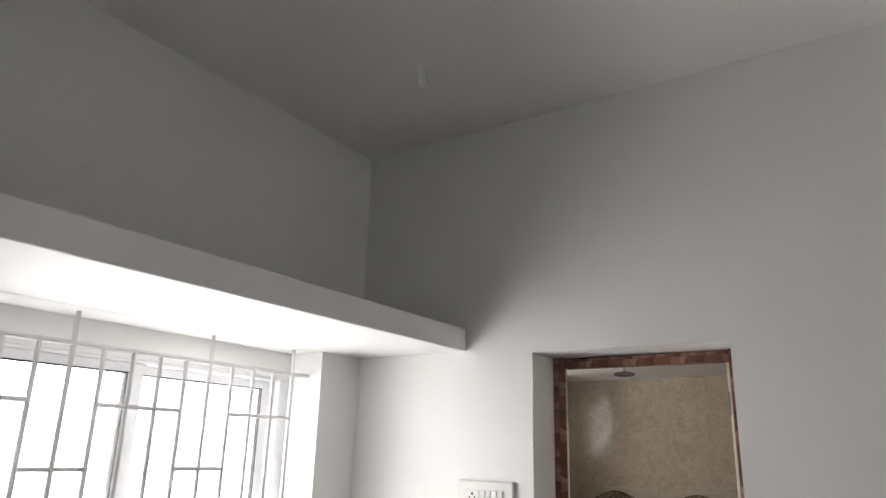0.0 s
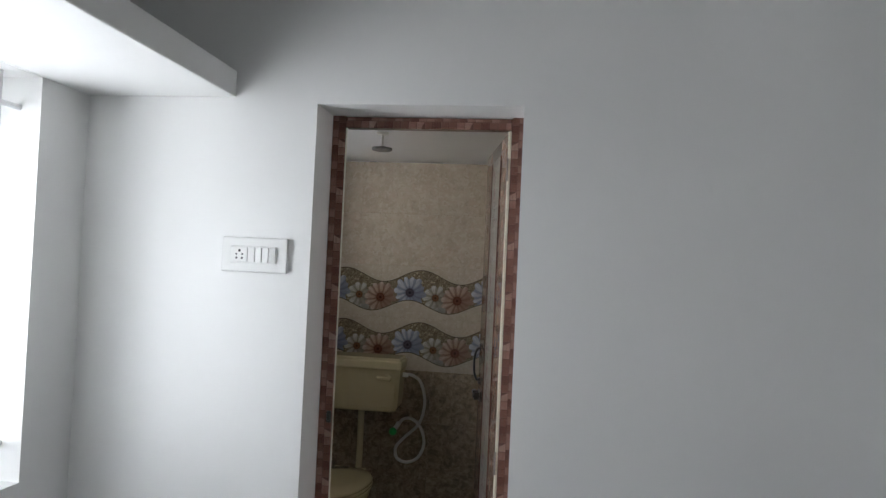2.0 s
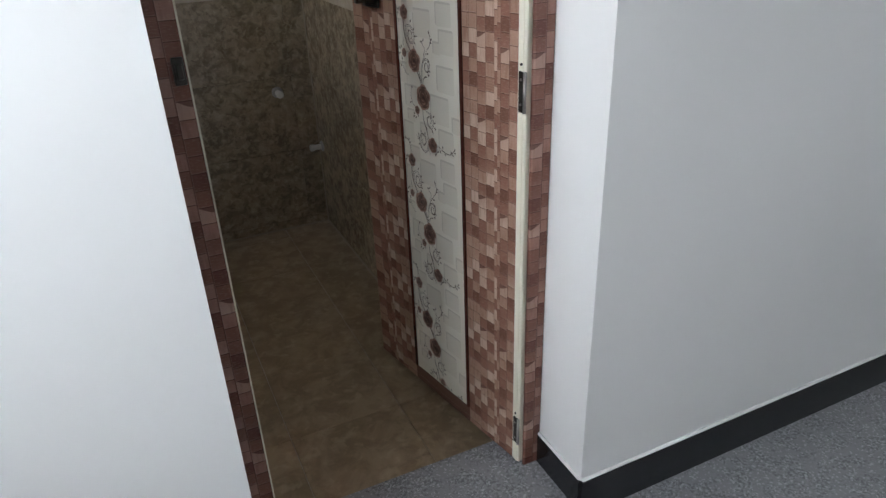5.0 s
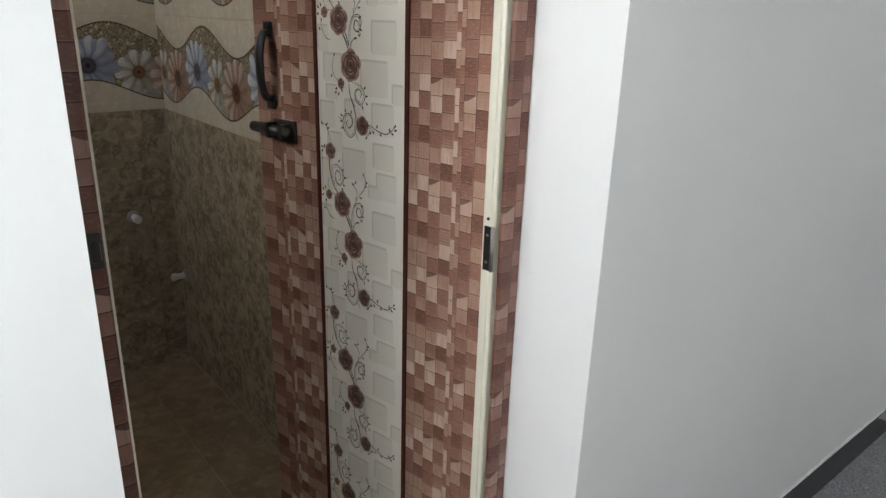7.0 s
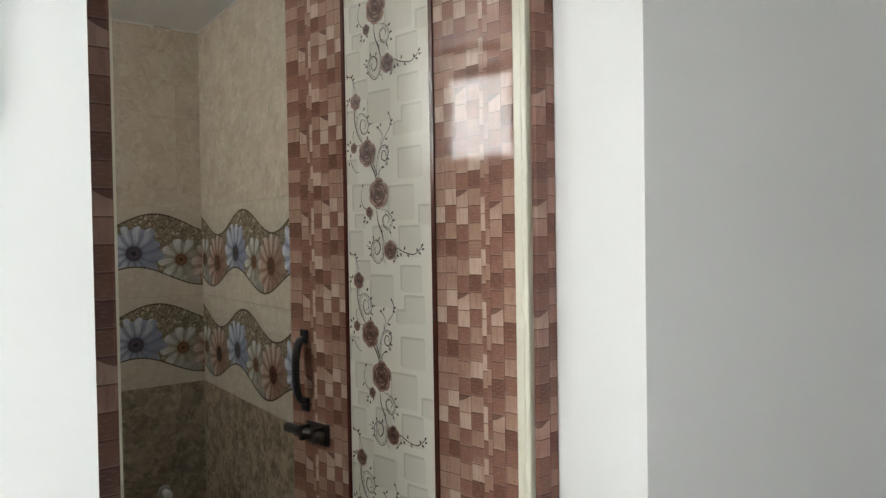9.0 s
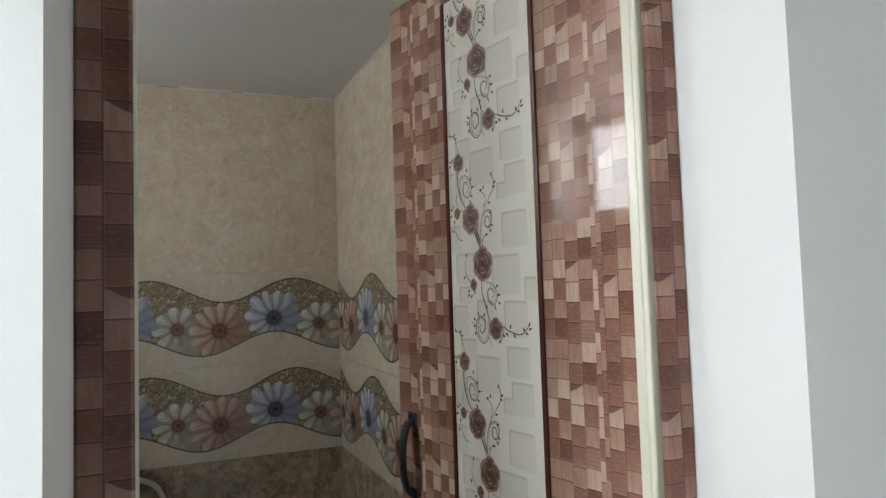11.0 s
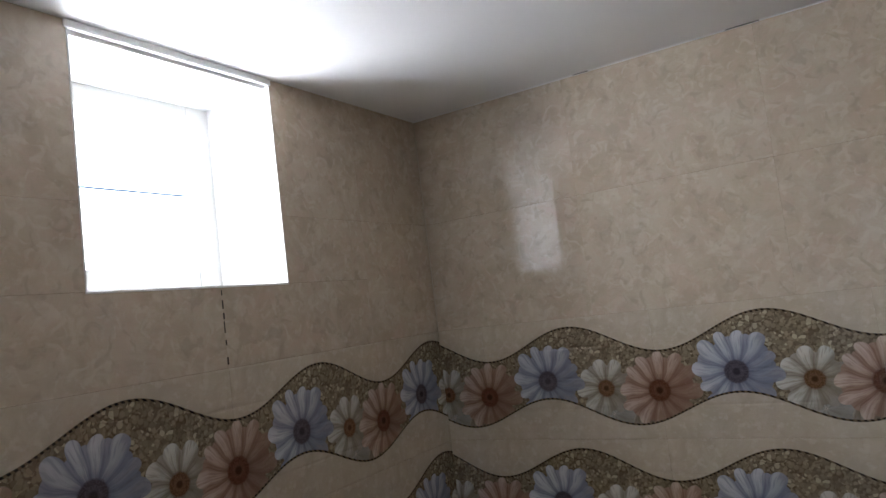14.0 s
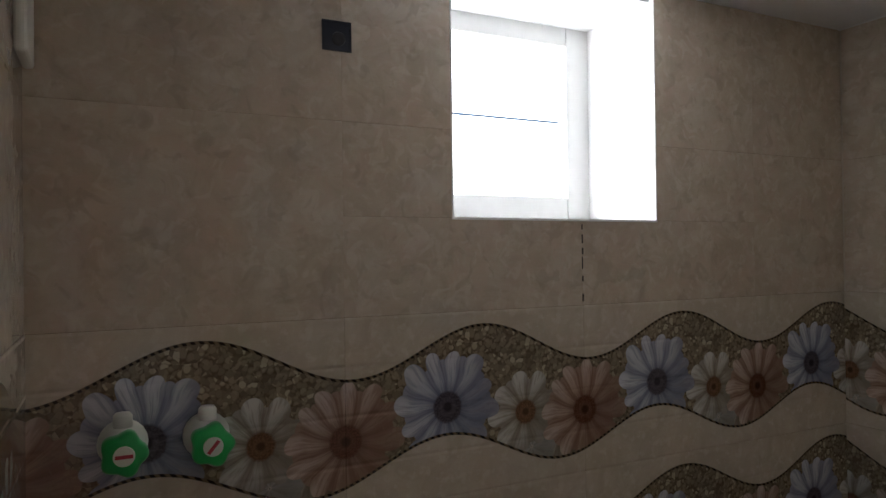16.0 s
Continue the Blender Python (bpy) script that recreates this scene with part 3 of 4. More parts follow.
part("louvre_clip", boxes(((x0 + 0.016, y1 - 0.072, 1.862), (x0 + 0.026, y1 - 0.06, 1.885)), ((x0 + 0.02, y1 - 0.075, 1.885), (x0 + 0.023, y1 - 0.071, 1.97)), bevel=0.001), UPVC, wl)

# ---- door frame ----
FY0, FY1 = 0.163, 0.200
df = structure(new("door_1"), "plastic bathroom door frame printed with wood blocks", "door frame")


def print_uv(bm, across):
    """The print's own place on each face: across(corner, normal) and height."""
    layer = bm.loops.layers.uv.verify()
    bm.normal_update()
    for f in bm.faces:
        for l in f.loops:
            l[layer].uv = (across(l.vert.co, f.normal), l.vert.co.z + 0.464)
    return bm


def jamb(lo, hi, lo2, hi2, inner):
    bm = bmesh.new()
    box(bm, lo, hi, 0.003, 1)
    box(bm, lo2, hi2, 0.002, 1)
    return print_uv(bm, lambda c, n: 0.111 + (abs(c.y - lo[1]) if abs(n.x) > 0.8 else abs(c.x - inner)))


part("jamb", jamb((0.0, FY0, 0.022), (0.046, FY0 + 0.020, DOOR_H), (0.0, FY0 + 0.020, 0.022), (0.016, FY1, DOOR_H), 0.046), FRAME_PRINT, df)
part("jamb", jamb((JX - 0.043, 0.157, 0.022), (JX, 0.167, DOOR_H), (JX - 0.015, 0.167, 0.022), (JX, FY1, DOOR_H), JX - 0.043), FRAME_PRINT, df)
bm = bmesh.new()
box(bm, (0.046, FY0 + 0.0005, DOOR_H - 0.04), (JX - 0.043, FY1, DOOR_H - 0.003), 0.003, 1)
for v in bm.verts:
    v.co = Vector((v.co.z, v.co.y, v.co.x))
print_uv(bm, lambda c, n: 0.111 + abs(c.x - DOOR_H + 0.04))
for v in bm.verts:
    v.co = Vector((v.co.z, v.co.y, v.co.x))
part("head", bm, FRAME_PRINT, df)
for x in (0.0458,):
    part("edge_strip", boxes(((x, FY0 + 0.004, 0.022), (x + 0.003, FY0 + 0.012, DOOR_H - 0.04))), CREAM, df, "thin cream edge")
bm = bmesh.new()
box(bm, (0.028, FY0 - 0.004, 0.976), (0.044, FY0 + 0.002, 1.014), 0.002)
box(bm, (0.031, FY0 - 0.009, 0.984), (0.041, FY0 - 0.003, 1.006), 0.003)
part("bolt_keeper", bm, BLACK_STEEL, df, "blackened bolt keeper")

# ---- door leaf: x runs from the hinge outwards, the printed face looks to -y ----
LEAF = Matrix.Translation((0.5945, 0.1595, 0)) @ Matrix.Rotation(math.atan2(0.981, -0.195), 4, "Z")
leaf = thing("door", LEAF, "open plastic door with wood-block print and a rose vine panel", "door")
TH, LB, LT, LW = 0.020, 0.028, 1.955, 0.592


def face(x0, x1, z0, z1, depth=0.0):
    return (x0, -TH, z0), (x1, depth, z1)


bm = bmesh.new()
for a, b, c, d in ((0.030, 0.1885, LB, LT), (0.417, LW, LB, LT), (0.1885, 0.417, LB, LB + 0.045), (0.1885, 0.417, LT - 0.05, LT)):
    box(bm, *face(a, b, c, d))
print_uv(bm, lambda c, n: max(c.x - 0.417, 0.1885 - c.x) if not 0.19 < c.x < 0.416 else 0.111)
part("leaf_body", bm, MOSAIC, leaf)
bm = bmesh.new()
box(bm, (0.0085, -TH - 0.0125, LB), (0.031, 0.0018, LT), 0.003)
box(bm, (0.015, -0.006, LB), (0.019, 0.0032, LT), 0.001)
part("edge_trim", bm, CREAM, leaf, "cream plastic hinge edge")
part("panel", boxes(((0.1965, -TH, LB + 0.045), (0.409, 0.0005, LT - 0.05))), PANEL, leaf, "white panel with grey block print")
for x in (0.1885, 0.409):
    part("bead", boxes(((x, -TH, LB + 0.045), (x + 0.008, 0.003, LT - 0.05))), DARK_WOOD, leaf, "dark brown bead")


def block_mesh(w, h):
    """A printed block: pale face with its darker side edge, flat on the panel."""
    bm = bmesh.new()
    r = min(w, h) * 0.07

    def rounded(x0, z0, x1, z1, y):
        pts = []
        for cx, cz, a0 in ((x1 - r, z1 - r, 0), (x0 + r, z1 - r, 90), (x0 + r, z0 + r, 180), (x1 - r, z0 + r, 270)):
            for k in range(3):
                a = radians(a0 + 45 * k)
                pts.append((cx + r * math.cos(a), y, cz + r * math.sin(a)))
        return pts
    for (x0, z0, x1, z1, y, s) in ((-w / 2 + 0.002, -h / 2 + 0.002, w / 2 + 0.004, h / 2 + 0.004, 0.0009, 1), (-w / 2, -h / 2, w / 2, h / 2, 0.0013, 0)):
        f = bm.faces.new([bm.verts.new(p) for p in rounded(x0, z0, x1, z1, y)])
        f.material_index = s
    bmesh.ops.recalc_face_normals(bm, faces=bm.faces)
    me = bpy.data.meshes.new("printed_block")
    bm.to_mesh(me)
    bm.free()
    me.materials.append(PANEL_TILE)
    me.materials.append(PANEL_SHADE)
    return me


PERIOD, ROSE_A, ROSE_Z = 0.321, 0.3220, 1.141
# blocks of one repeat: across from the rose, up from the rose, width, height
BLOCKS = [(0.005, 0.149, 0.058, 0.052), (0.078, 0.172, 0.048, 0.042), (0.085, 0.120, 0.046, 0.044), (0.053, 0.106, 0.022, 0.022),
          (0.079, 0.046, 0.055, 0.050), (0.056, -0.020, 0.062, 0.056), (-0.045, -0.008, 0.046, 0.046), (0.111, -0.042, 0.024, 0.030),
          (-0.049, -0.050, 0.026, 0.024), (-0.061, -0.090, 0.037, 0.044), (0.004, -0.088, 0.038, 0.056), (0.076, -0.086, 0.050, 0.050),
          (-0.043, -0.137, 0.038, 0.032), (-0.066, 0.118, 0.028, 0.062), (-0.069, 0.040, 0.026, 0.042)]
meshes = [block_mesh(b[2], b[3]) for b in BLOCKS]
for k in range(-4, 4):
    for (s, z, w, h), me in zip(BLOCKS, meshes):
        zz, xx = ROSE_Z + PERIOD * k + z, ROSE_A - s
        if LB + 0.05 + h / 2 < zz < LT - 0.055 - h / 2 and 0.198 + w / 2 < xx < 0.408 - w / 2:
            ob = new("printed_block", me)
            ob.parent, ob.location = leaf, (xx, 0, zz)


def vine_mesh(top=9.0, low=-9.0):
    """One repeat of the printed rose vine, 1 to 2 mm proud in layers."""
    bm = bmesh.new()

    def P(s, z, y):
        return Vector((-s, y, z))

    def ribbon(pts, w=0.0016, y=0.0020):
        w *= 0.82
        path = smooth_path([(s, z, 0) for s, z in pts], 6)
        prev = None
        for i, c in enumerate(path):
            d = (path[min(i + 1, len(path) - 1)] - path[max(i - 1, 0)]).normalized()
            t = w * (0.35 + 0.65 * math.sin(math.pi * min(1, 0.15 + 0.85 * (1 - i / len(path)))))
            n = Vector((-d.y, d.x, 0)) * t / 2
            cur = (bm.verts.new(P(c.x + n.x, c.y + n.y, y)), bm.verts.new(P(c.x - n.x, c.y - n.y, y)))
            if prev:
                bm.faces.new((prev[0], prev[1], cur[1], cur[0]))
            prev = cur

    def petal(s, z, ln, wd, a, y, slot):
        pts = []
        for i in range(8):
            t = 2 * math.pi * i / 8
            px, pz = ln / 2 * math.cos(t), wd / 2 * math.sin(t) * (1 - 0.3 * math.cos(t))
            pts.append(bm.verts.new(P(s + px * math.cos(a) - pz * math.sin(a), z + px * math.sin(a) + pz * math.cos(a), y)))
        bm.faces.new(pts).material_index = slot

    def disc(s, z, r, lobes, y, slot):
        pts = []
        for i in range(30):
            a = 2 * math.pi * i / 30
            q = r * (1 + 0.07 * math.cos(lobes * a + s * 400))
            pts.append(bm.verts.new(P(s + q * math.cos(a) * 0.94, z + q * math.sin(a) * 1.06, y)))
        bm.faces.new(pts).material_index = slot

    def arc(s, z, r, a0, span, w, y, slot):
        """A crescent: the shaded or lit rim of a petal."""
        outer, inner = [], []
        for i in range(7):
            t = i / 6
            a = a0 + span * t
            wide = w * math.sin(math.pi * (0.06 + 0.88 * t))
            outer.append(bm.verts.new(P(s + r * math.cos(a), z + r * 1.08 * math.sin(a), y)))
            inner.append(bm.verts.new(P(s + (r - wide) * math.cos(a + 0.08), z + (r - wide) * 1.08 * math.sin(a + 0.08), y)))
        for i in range(6):
            bm.faces.new((outer[i], outer[i + 1], inner[i + 1], inner[i])).material_index = slot

    def rose(s, z, r):
        """Rows of overlapping petals, each with a pale lip and a dark fold."""
        lift, k = 0.0022, 0
        for reach, size, n, turn in ((0.50, 0.54, 6, 0.3), (0.44, 0.42, 4, 1.0), (0.26, 0.34, 3, 0.4), (0.10, 0.24, 2, 1.3)):
            for i in range(n):
                a = turn + 2 * math.pi * i / n + 0.25 * math.sin(7 * k)
                cs, cz, q = s + reach * r * math.cos(a), z + reach * r * 1.1 * math.sin(a), size * r
                disc(cs, cz, q, 3, lift, 1)
                arc(cs, cz, q * 1.05, a - 1.15, 2.3, q * 0.34, lift + 0.00002, 2)
                arc(cs, cz, q * 0.98, a + 1.2, 1.7, q * 0.30, lift + 0.00003, 0)
                lift, k = lift + 0.00005, k + 1
        disc(s, z, r * 0.13, 3, lift, 0)

    def C(*pts):
        """Across and up from the lower rose, out of the drawing's own units."""
        return [((x - 425) / 1620, (490 - y) / 2071) for x, y in pts]

    def stem(w, *pts):
        ribbon(C(*pts), w)
        if len(pts) > 6:
            # thinner line inside the curl, with two short offshoots
            x0 = sum(p[0] for p in pts) / len(pts)
            y0 = sum(p[1] for p in pts) / len(pts)
            ribbon(C(*[(x + (x0 - x) * 0.22, y + (y0 - y) * 0.16) for x, y in pts[:-2]]), w * 0.55, 0.00195)
            for x, y in (pts[3], pts[6]):
                ribbon(C((x, y), (x + (x - x0) * 0.45, y + (y - y0) * 0.25), (x + (x - x0) * 0.7, y + (y - y0) * 0.7)), w * 0.6, 0.00192)

    def leaves(*spots):
        for x, y, a in spots:
            (q, z), = C((x, y))
            petal(q, z, 0.0068, 0.0034, radians(a), 0.0021, 0)

    rose(-0.0278, 0.0724, 0.0215)
    rose(0.0, 0.0000, 0.0240)
    rose(-0.0570, 0.1668, 0.0135)
    rose(0.0270, -0.0991, 0.0150)
    rose(-0.0635, 0.0843, 0.0085)
    rose(-0.0250, -0.0319, 0.0085)
    # top sprig and the stem down to the upper rose
    stem(0.0018, (336, 118), (326, 78), (316, 52), (302, 46))
    stem(0.0013, (318, 142), (304, 138), (294, 158), (298, 190))
    leaves((298, 44, 120), (320, 46, 60), (326, 60, 20), (296, 134, 150), (296, 150, 210), (306, 130, 80))
    stem(0.0030, (368, 308), (350, 288), (335, 252), (327, 210), (329, 168))
    stem(0.0018, (362, 300), (346, 268), (336, 232), (338, 204), (356, 192), (376, 204), (388, 236), (378, 266), (360, 266), (350, 242), (356, 216), (370, 220), (374, 244), (364, 252))
    leaves((370, 176, 60), (386, 208, 40), (393, 236, 20), (388, 266, -30), (382, 284, -60))
    stem(0.0013, (352, 308), (336, 308))
    stem(0.0013, (328, 296), (318, 276), (322, 250))
    stem(0.0015, (306, 332), (308, 366), (326, 402), (344, 408))
    leaves((296, 298, 140), (294, 322, 210), (306, 290, 100), (308, 342, -80), (300, 372, 110))
    # between the roses
    stem(0.0036, (418, 444), (408, 412), (394, 384))
    stem(0.0026, (424, 444), (414, 408), (404, 380))
    stem(0.0018, (428, 440), (428, 414), (444, 394))
    stem(0.0022, (420, 440), (419, 396), (425, 350), (440, 324), (460, 322), (468, 346), (457, 376), (440, 366), (444, 340), (456, 344), (456, 358))
    stem(0.0018, (428, 336), (454, 290), (474, 260), (479, 232), (472, 210))
    stem(0.0014, (438, 312), (444, 284), (434, 262), (424, 256))
    leaves((471, 208, 110), (484, 236, 40), (480, 250, -20), (438, 244, 70), (426, 252, 170), (464, 328, 30), (467, 370, -30), (460, 388, -60), (446, 398, 20), (460, 298, 10))
    # under the lower rose
    stem(0.0015, (356, 464), (349, 500), (360, 536), (386, 552))
    leaves((346, 532, 250), (358, 458, 80), (364, 576, 200), (374, 594, 240), (388, 580, -70), (362, 590, 220))
    stem(0.0030, (416, 546), (420, 590), (434, 630), (442, 664))
    stem(0.0020, (428, 546), (462, 556), (480, 590), (466, 622), (446, 612), (440, 582), (454, 568), (466, 584), (460, 600))
    leaves((480, 562, 40), (486, 590, 10), (487, 616, -40), (470, 632, -70), (424, 654, 250), (436, 628, 100))
    # the last loop and the long side branch
    stem(0.0022, (456, 690), (444, 664), (442, 700), (438, 728), (418, 744), (394, 722), (390, 684), (404, 660), (424, 666), (428, 694), (414, 712), (404, 696), (410, 684))
    leaves((384, 668, 130), (382, 690, 180), (386, 714, 210), (400, 650, 90))
    stem(0.0022, (480, 690), (500, 690), (522, 702), (562, 710), (592, 684))
    stem(0.0014, (496, 690), (498, 712), (486, 732))
    leaves((594, 678, 60), (584, 706, -30), (574, 694, 100), (596, 692, 20), (484, 736, 230), (500, 716, -40), (526, 688, 80), (540, 716, -50), (512, 712, -70))
    for v in [v for v in bm.verts if not low < v.co.z < top]:
        bm.verts.remove(v)
    for f in bm.faces:
        f.normal_update()
        if f.normal.y < 0:
            f.normal_flip()
    me = bpy.data.meshes.new("rose_vine_print")
    bm.to_mesh(me)
    bm.free()
    for m in (VINE, ROSE, ROSE_LIGHT):
        me.materials.append(m)
    return me


vine = vine_mesh()
vine_top = vine_mesh(LT - 0.053 - ROSE_Z - 2 * PERIOD)
vine_low = vine_mesh(9.0, LB + 0.048 - ROSE_Z + 3 * PERIOD)
for k in range(-3, 3):
    ob = new("rose_vine_print", vine_top if k == 2 else vine_low if k == -3 else vine)
    ob.parent, ob.location = leaf, (ROSE_A, 0, ROSE_Z + PERIOD * k)
    ob["label"] = "dark brown rose vine print"

# handle, bolt and hinges
bm = bmesh.new()
bend = smooth_path([(0.546, 0.002, 1.188), (0.546, 0.014, 1.184), (0.546, 0.023, 1.158), (0.546, 0.025, 1.125), (0.546, 0.023, 1.092), (0.546, 0.014, 1.066), (0.546, 0.002, 1.062)], 5)
rings = []
for i, c in enumerate(bend):
    d = (bend[min(i + 1, len(bend) - 1)] - bend[max(i - 1, 0)]).normalized()
    out = Vector((1, 0, 0)).cross(d).normalized()
    rings.append([c + Vector((q * 0.0105, 0, 0)) + out * w * 0.0042 for q, w in ((-1, -0.5), (-0.6, -1), (0.6, -1), (1, -0.5), (1, 0.5), (0.6, 1), (-0.6, 1), (-1, 0.5))])
loft(bm, rings)
h = part("handle", bm, BLACK, leaf, "black pull handle", True)
for z in (1.192, 1.058):
    part("handle_foot", boxes(((0.534, 0.0, z - 0.014), (0.558, 0.006, z + 0.014)), bevel=0.003), BLACK, h)
bm = bmesh.new()
box(bm, (0.474, 0, 0.986), (0.540, 0.006, 1.028), 0.002)
b = part("bolt", bm, BLACK_STEEL, leaf, "blackened sliding bolt")
bm = bmesh.new()
tube(bm, [Vector((0.476, 0.016, 1.008)), Vector((0.590, 0.016, 1.008))], 0.010, 12)
part("bolt_rod", bm, BLACK_STEEL, b, "", True)
part("bolt_bracket", boxes(((0.488, 0.004, 0.993), (0.498, 0.027, 1.022)), ((0.528, 0.004, 0.993), (0.538, 0.027, 1.022)), bevel=0.002), BLACK_STEEL, b)
for z in (0.12, 0.886, 1.83):
    bm = bmesh.new()
    box(bm, (0.0095, 0.0012, z - 0.036), (0.026, 0.0042, z + 0.036), 0.0008, 1)
    hg = part("hinge", bm, BLACK_STEEL, leaf, "dark steel butt hinge")
    bm = bmesh.new()
    lathe(bm, (0.0095, 0.0042, z - 0.036), [(0.0032, 0), (0.0032, 0.072)], n=10)
    part("hinge_knuckle", bm, STEEL, hg, "", True)
    for dz in (-0.022, 0.022, 0.048):
        bm = bmesh.new()
        lathe(bm, (0.019, 0.0, z + dz), [(0.0026, 0.0015), (0.0026, 0.0050)], "y", 8)
        part("screw", bm, STEEL if dz < 0.04 else BLACK_STEEL, hg)

# ---- bedroom fixtures ----
sw = thing("switchboard", pose(-0.177, -0.0005, 1.518), "white switch plate with socket and four rocker switches on the wall", "switchboard")
bm = bmesh.new()
box(bm, (-0.1075, -0.012, -0.054), (0.1075, 0, 0.054), 0.004)
part("plate", bm, SWITCH, sw)
part("module_frame", boxes(((-0.077, -0.0145, -0.027), (0.072, -0.011, 0.027)), bevel=0.002), SWITCH, sw)
sk = part("socket", boxes(((-0.072, -0.017, -0.023), (-0.020, -0.012, 0.023)), bevel=0.002), SWITCH, sw)
for dx, dz, r in ((0, 0.012, 0.0045), (-0.010, 0.001, 0.0032), (0.010, 0.001, 0.0032), (-0.009, -0.011, 0.0036), (0.009, -0.011, 0.0036)):
    bm = bmesh.new()
    lathe(bm, (-0.046 + dx, -0.0174, dz), [(r, 0), (r, 0.002)], "y", 10)
    part("socket_hole", bm, BLACK, sk)
for i in range(4):
    bm = bmesh.new()
    x = -0.015 + i * 0.022
    box(bm, (x, -0.019, -0.023), (x + 0.020, -0.012, 0.023), 0.0015)
    bmesh.ops.rotate(bm, verts=bm.verts, cent=(x + 0.01, -0.013, 0), matrix=Matrix.Rotation(radians(-5 if i < 3 else 5), 3, "Z"))
    part("rocker", bm, SWITCH, sw)

hook = bmesh.new()
tube(hook, smooth_path([(-0.012, 0, 0.0), (-0.012, 0, -0.05), (-0.008, 0, -0.082), (0.004, 0, -0.095), (0.013, 0, -0.080), (0.013, 0, -0.045), (0.010, 0, -0.028)], 5), 0.0035, 8)
hk = finish("ceiling_hook", hook, WALL, smooth=True)
hk.matrix_world = pose(-0.125, -0.52, CEILING, 0, 0, 35)
tagged(hk, "painted iron fan hook hanging from the ceiling", "hook")

# ---- bathroom fixtures ----
ci = thing("cistern", pose(-0.255, BY, 0.68), "cream plastic flush cistern on the tiled wall", "cistern")
bm = bmesh.new()
loft(bm, [[(x * sx, y if y > -0.05 else y * sy, z) for x, y in ((-0.2, -0.002), (-0.2, -0.15), (-0.18, -0.168), (0.18, -0.168), (0.2, -0.15), (0.2, -0.002))]
          for z, sx, sy in ((0.0, 0.95, 0.86), (0.010, 1.02, 0.92), (0.03, 1.06, 0.95), (0.232, 1.115, 1.0), (0.240, 1.115, 1.0))])
part("tank", bm, CERAMIC, ci)
bm = bmesh.new()
box(bm, (-0.232, -0.185, 0.236), (0.232, -0.001, 0.290), 0.012, 3)
box(bm, (-0.222, -0.176, 0.285), (0.222, -0.004, 0.303), 0.008, 2)
part("lid", bm, CERAMIC, ci)
bm = bmesh.new()
lathe(bm, (0.160, -0.168, 0.192), [(0.015, -0.020), (0.019, 0.004)], "y", 16)
box(bm, (0.098, -0.198, 0.182), (0.176, -0.184, 0.202), 0.006)
part("flush_lever", bm, CERAMIC, ci)
part("stop_button", boxes(((-0.19, -0.176, 0.195), (-0.165, -0.166, 0.208)), bevel=0.002), RED, ci, "small red mark")

bm = bmesh.new()
tube(bm, smooth_path([(-0.262, BY - 0.075, 0.70), (-0.262, BY - 0.075, 0.55), (-0.262, BY - 0.075, 0.42), (-0.262, BY - 0.085, 0.345), (-0.262, BY - 0.13, 0.325), (-0.262, BY - 0.18, 0.32)], 5), 0.019, 14)
fp = thing("flush_pipe", pose(0, 0, 0), "cream plastic flush pipe from cistern to toilet", "pipe")
part("pipe", bm, CERAMIC, fp, "", True)

wc = thing("toilet", pose(-0.285, 1.685, -0.038) @ Matrix.Diagonal((1, 1, 0.95, 1)), "cream ceramic floor toilet with closed seat lid", "toilet")


def oval(w, back, front, z, n=28):
    out = []
    for i in range(n):
        a = 2 * math.pi * i / n
        y = -math.cos(a)
        d = front if y < 0 else back
        wide = w * (abs(math.sin(a)) ** 0.85)
        out.append((wide * (1 if math.sin(a) >= 0 else -1), -0.20 + y * d, z))
    return out


bm = bmesh.new()
loft(bm, [oval(w, b, f, z) for w, b, f, z in ((0.120, 0.16, 0.245, 0.0), (0.122, 0.16, 0.250, 0.03), (0.086, 0.14, 0.150, 0.09), (0.088, 0.14, 0.140, 0.17), (0.132, 0.17, 0.20, 0.26),
                                             (0.152, 0.19, 0.27, 0.33), (0.163, 0.20, 0.292, 0.375), (0.167, 0.20, 0.298, 0.392))])
part("bowl", bm, CERAMIC, wc, "", True)
bm = bmesh.new()
loft(bm, [oval(w, b, f, z) for w, b, f, z in ((0.168, 0.19, 0.300, 0.396), (0.171, 0.19, 0.304, 0.404), (0.168, 0.19, 0.300, 0.414))])
part("seat", bm, CERAMIC, wc, "", True)
bm = bmesh.new()
loft(bm, [oval(w, b, f, z) for w, b, f, z in ((0.168, 0.185, 0.300, 0.416), (0.169, 0.185, 0.302, 0.426), (0.156, 0.175, 0.285, 0.436), (0.10, 0.10, 0.17, 0.441))])
part("lid", bm, CERAMIC, wc, "", True)
for x in (-0.09, 0.05):
    part("hinge_block", boxes(((x, -0.03, 0.39), (x + 0.04, 0.0, 0.43)), bevel=0.005), CERAMIC, wc)

hf = thing("health_faucet", pose(0, 0, 0), "white hose with green spray head hanging on the dark tiles", "hand shower")
Y = BY - 0.016
bm = bmesh.new()
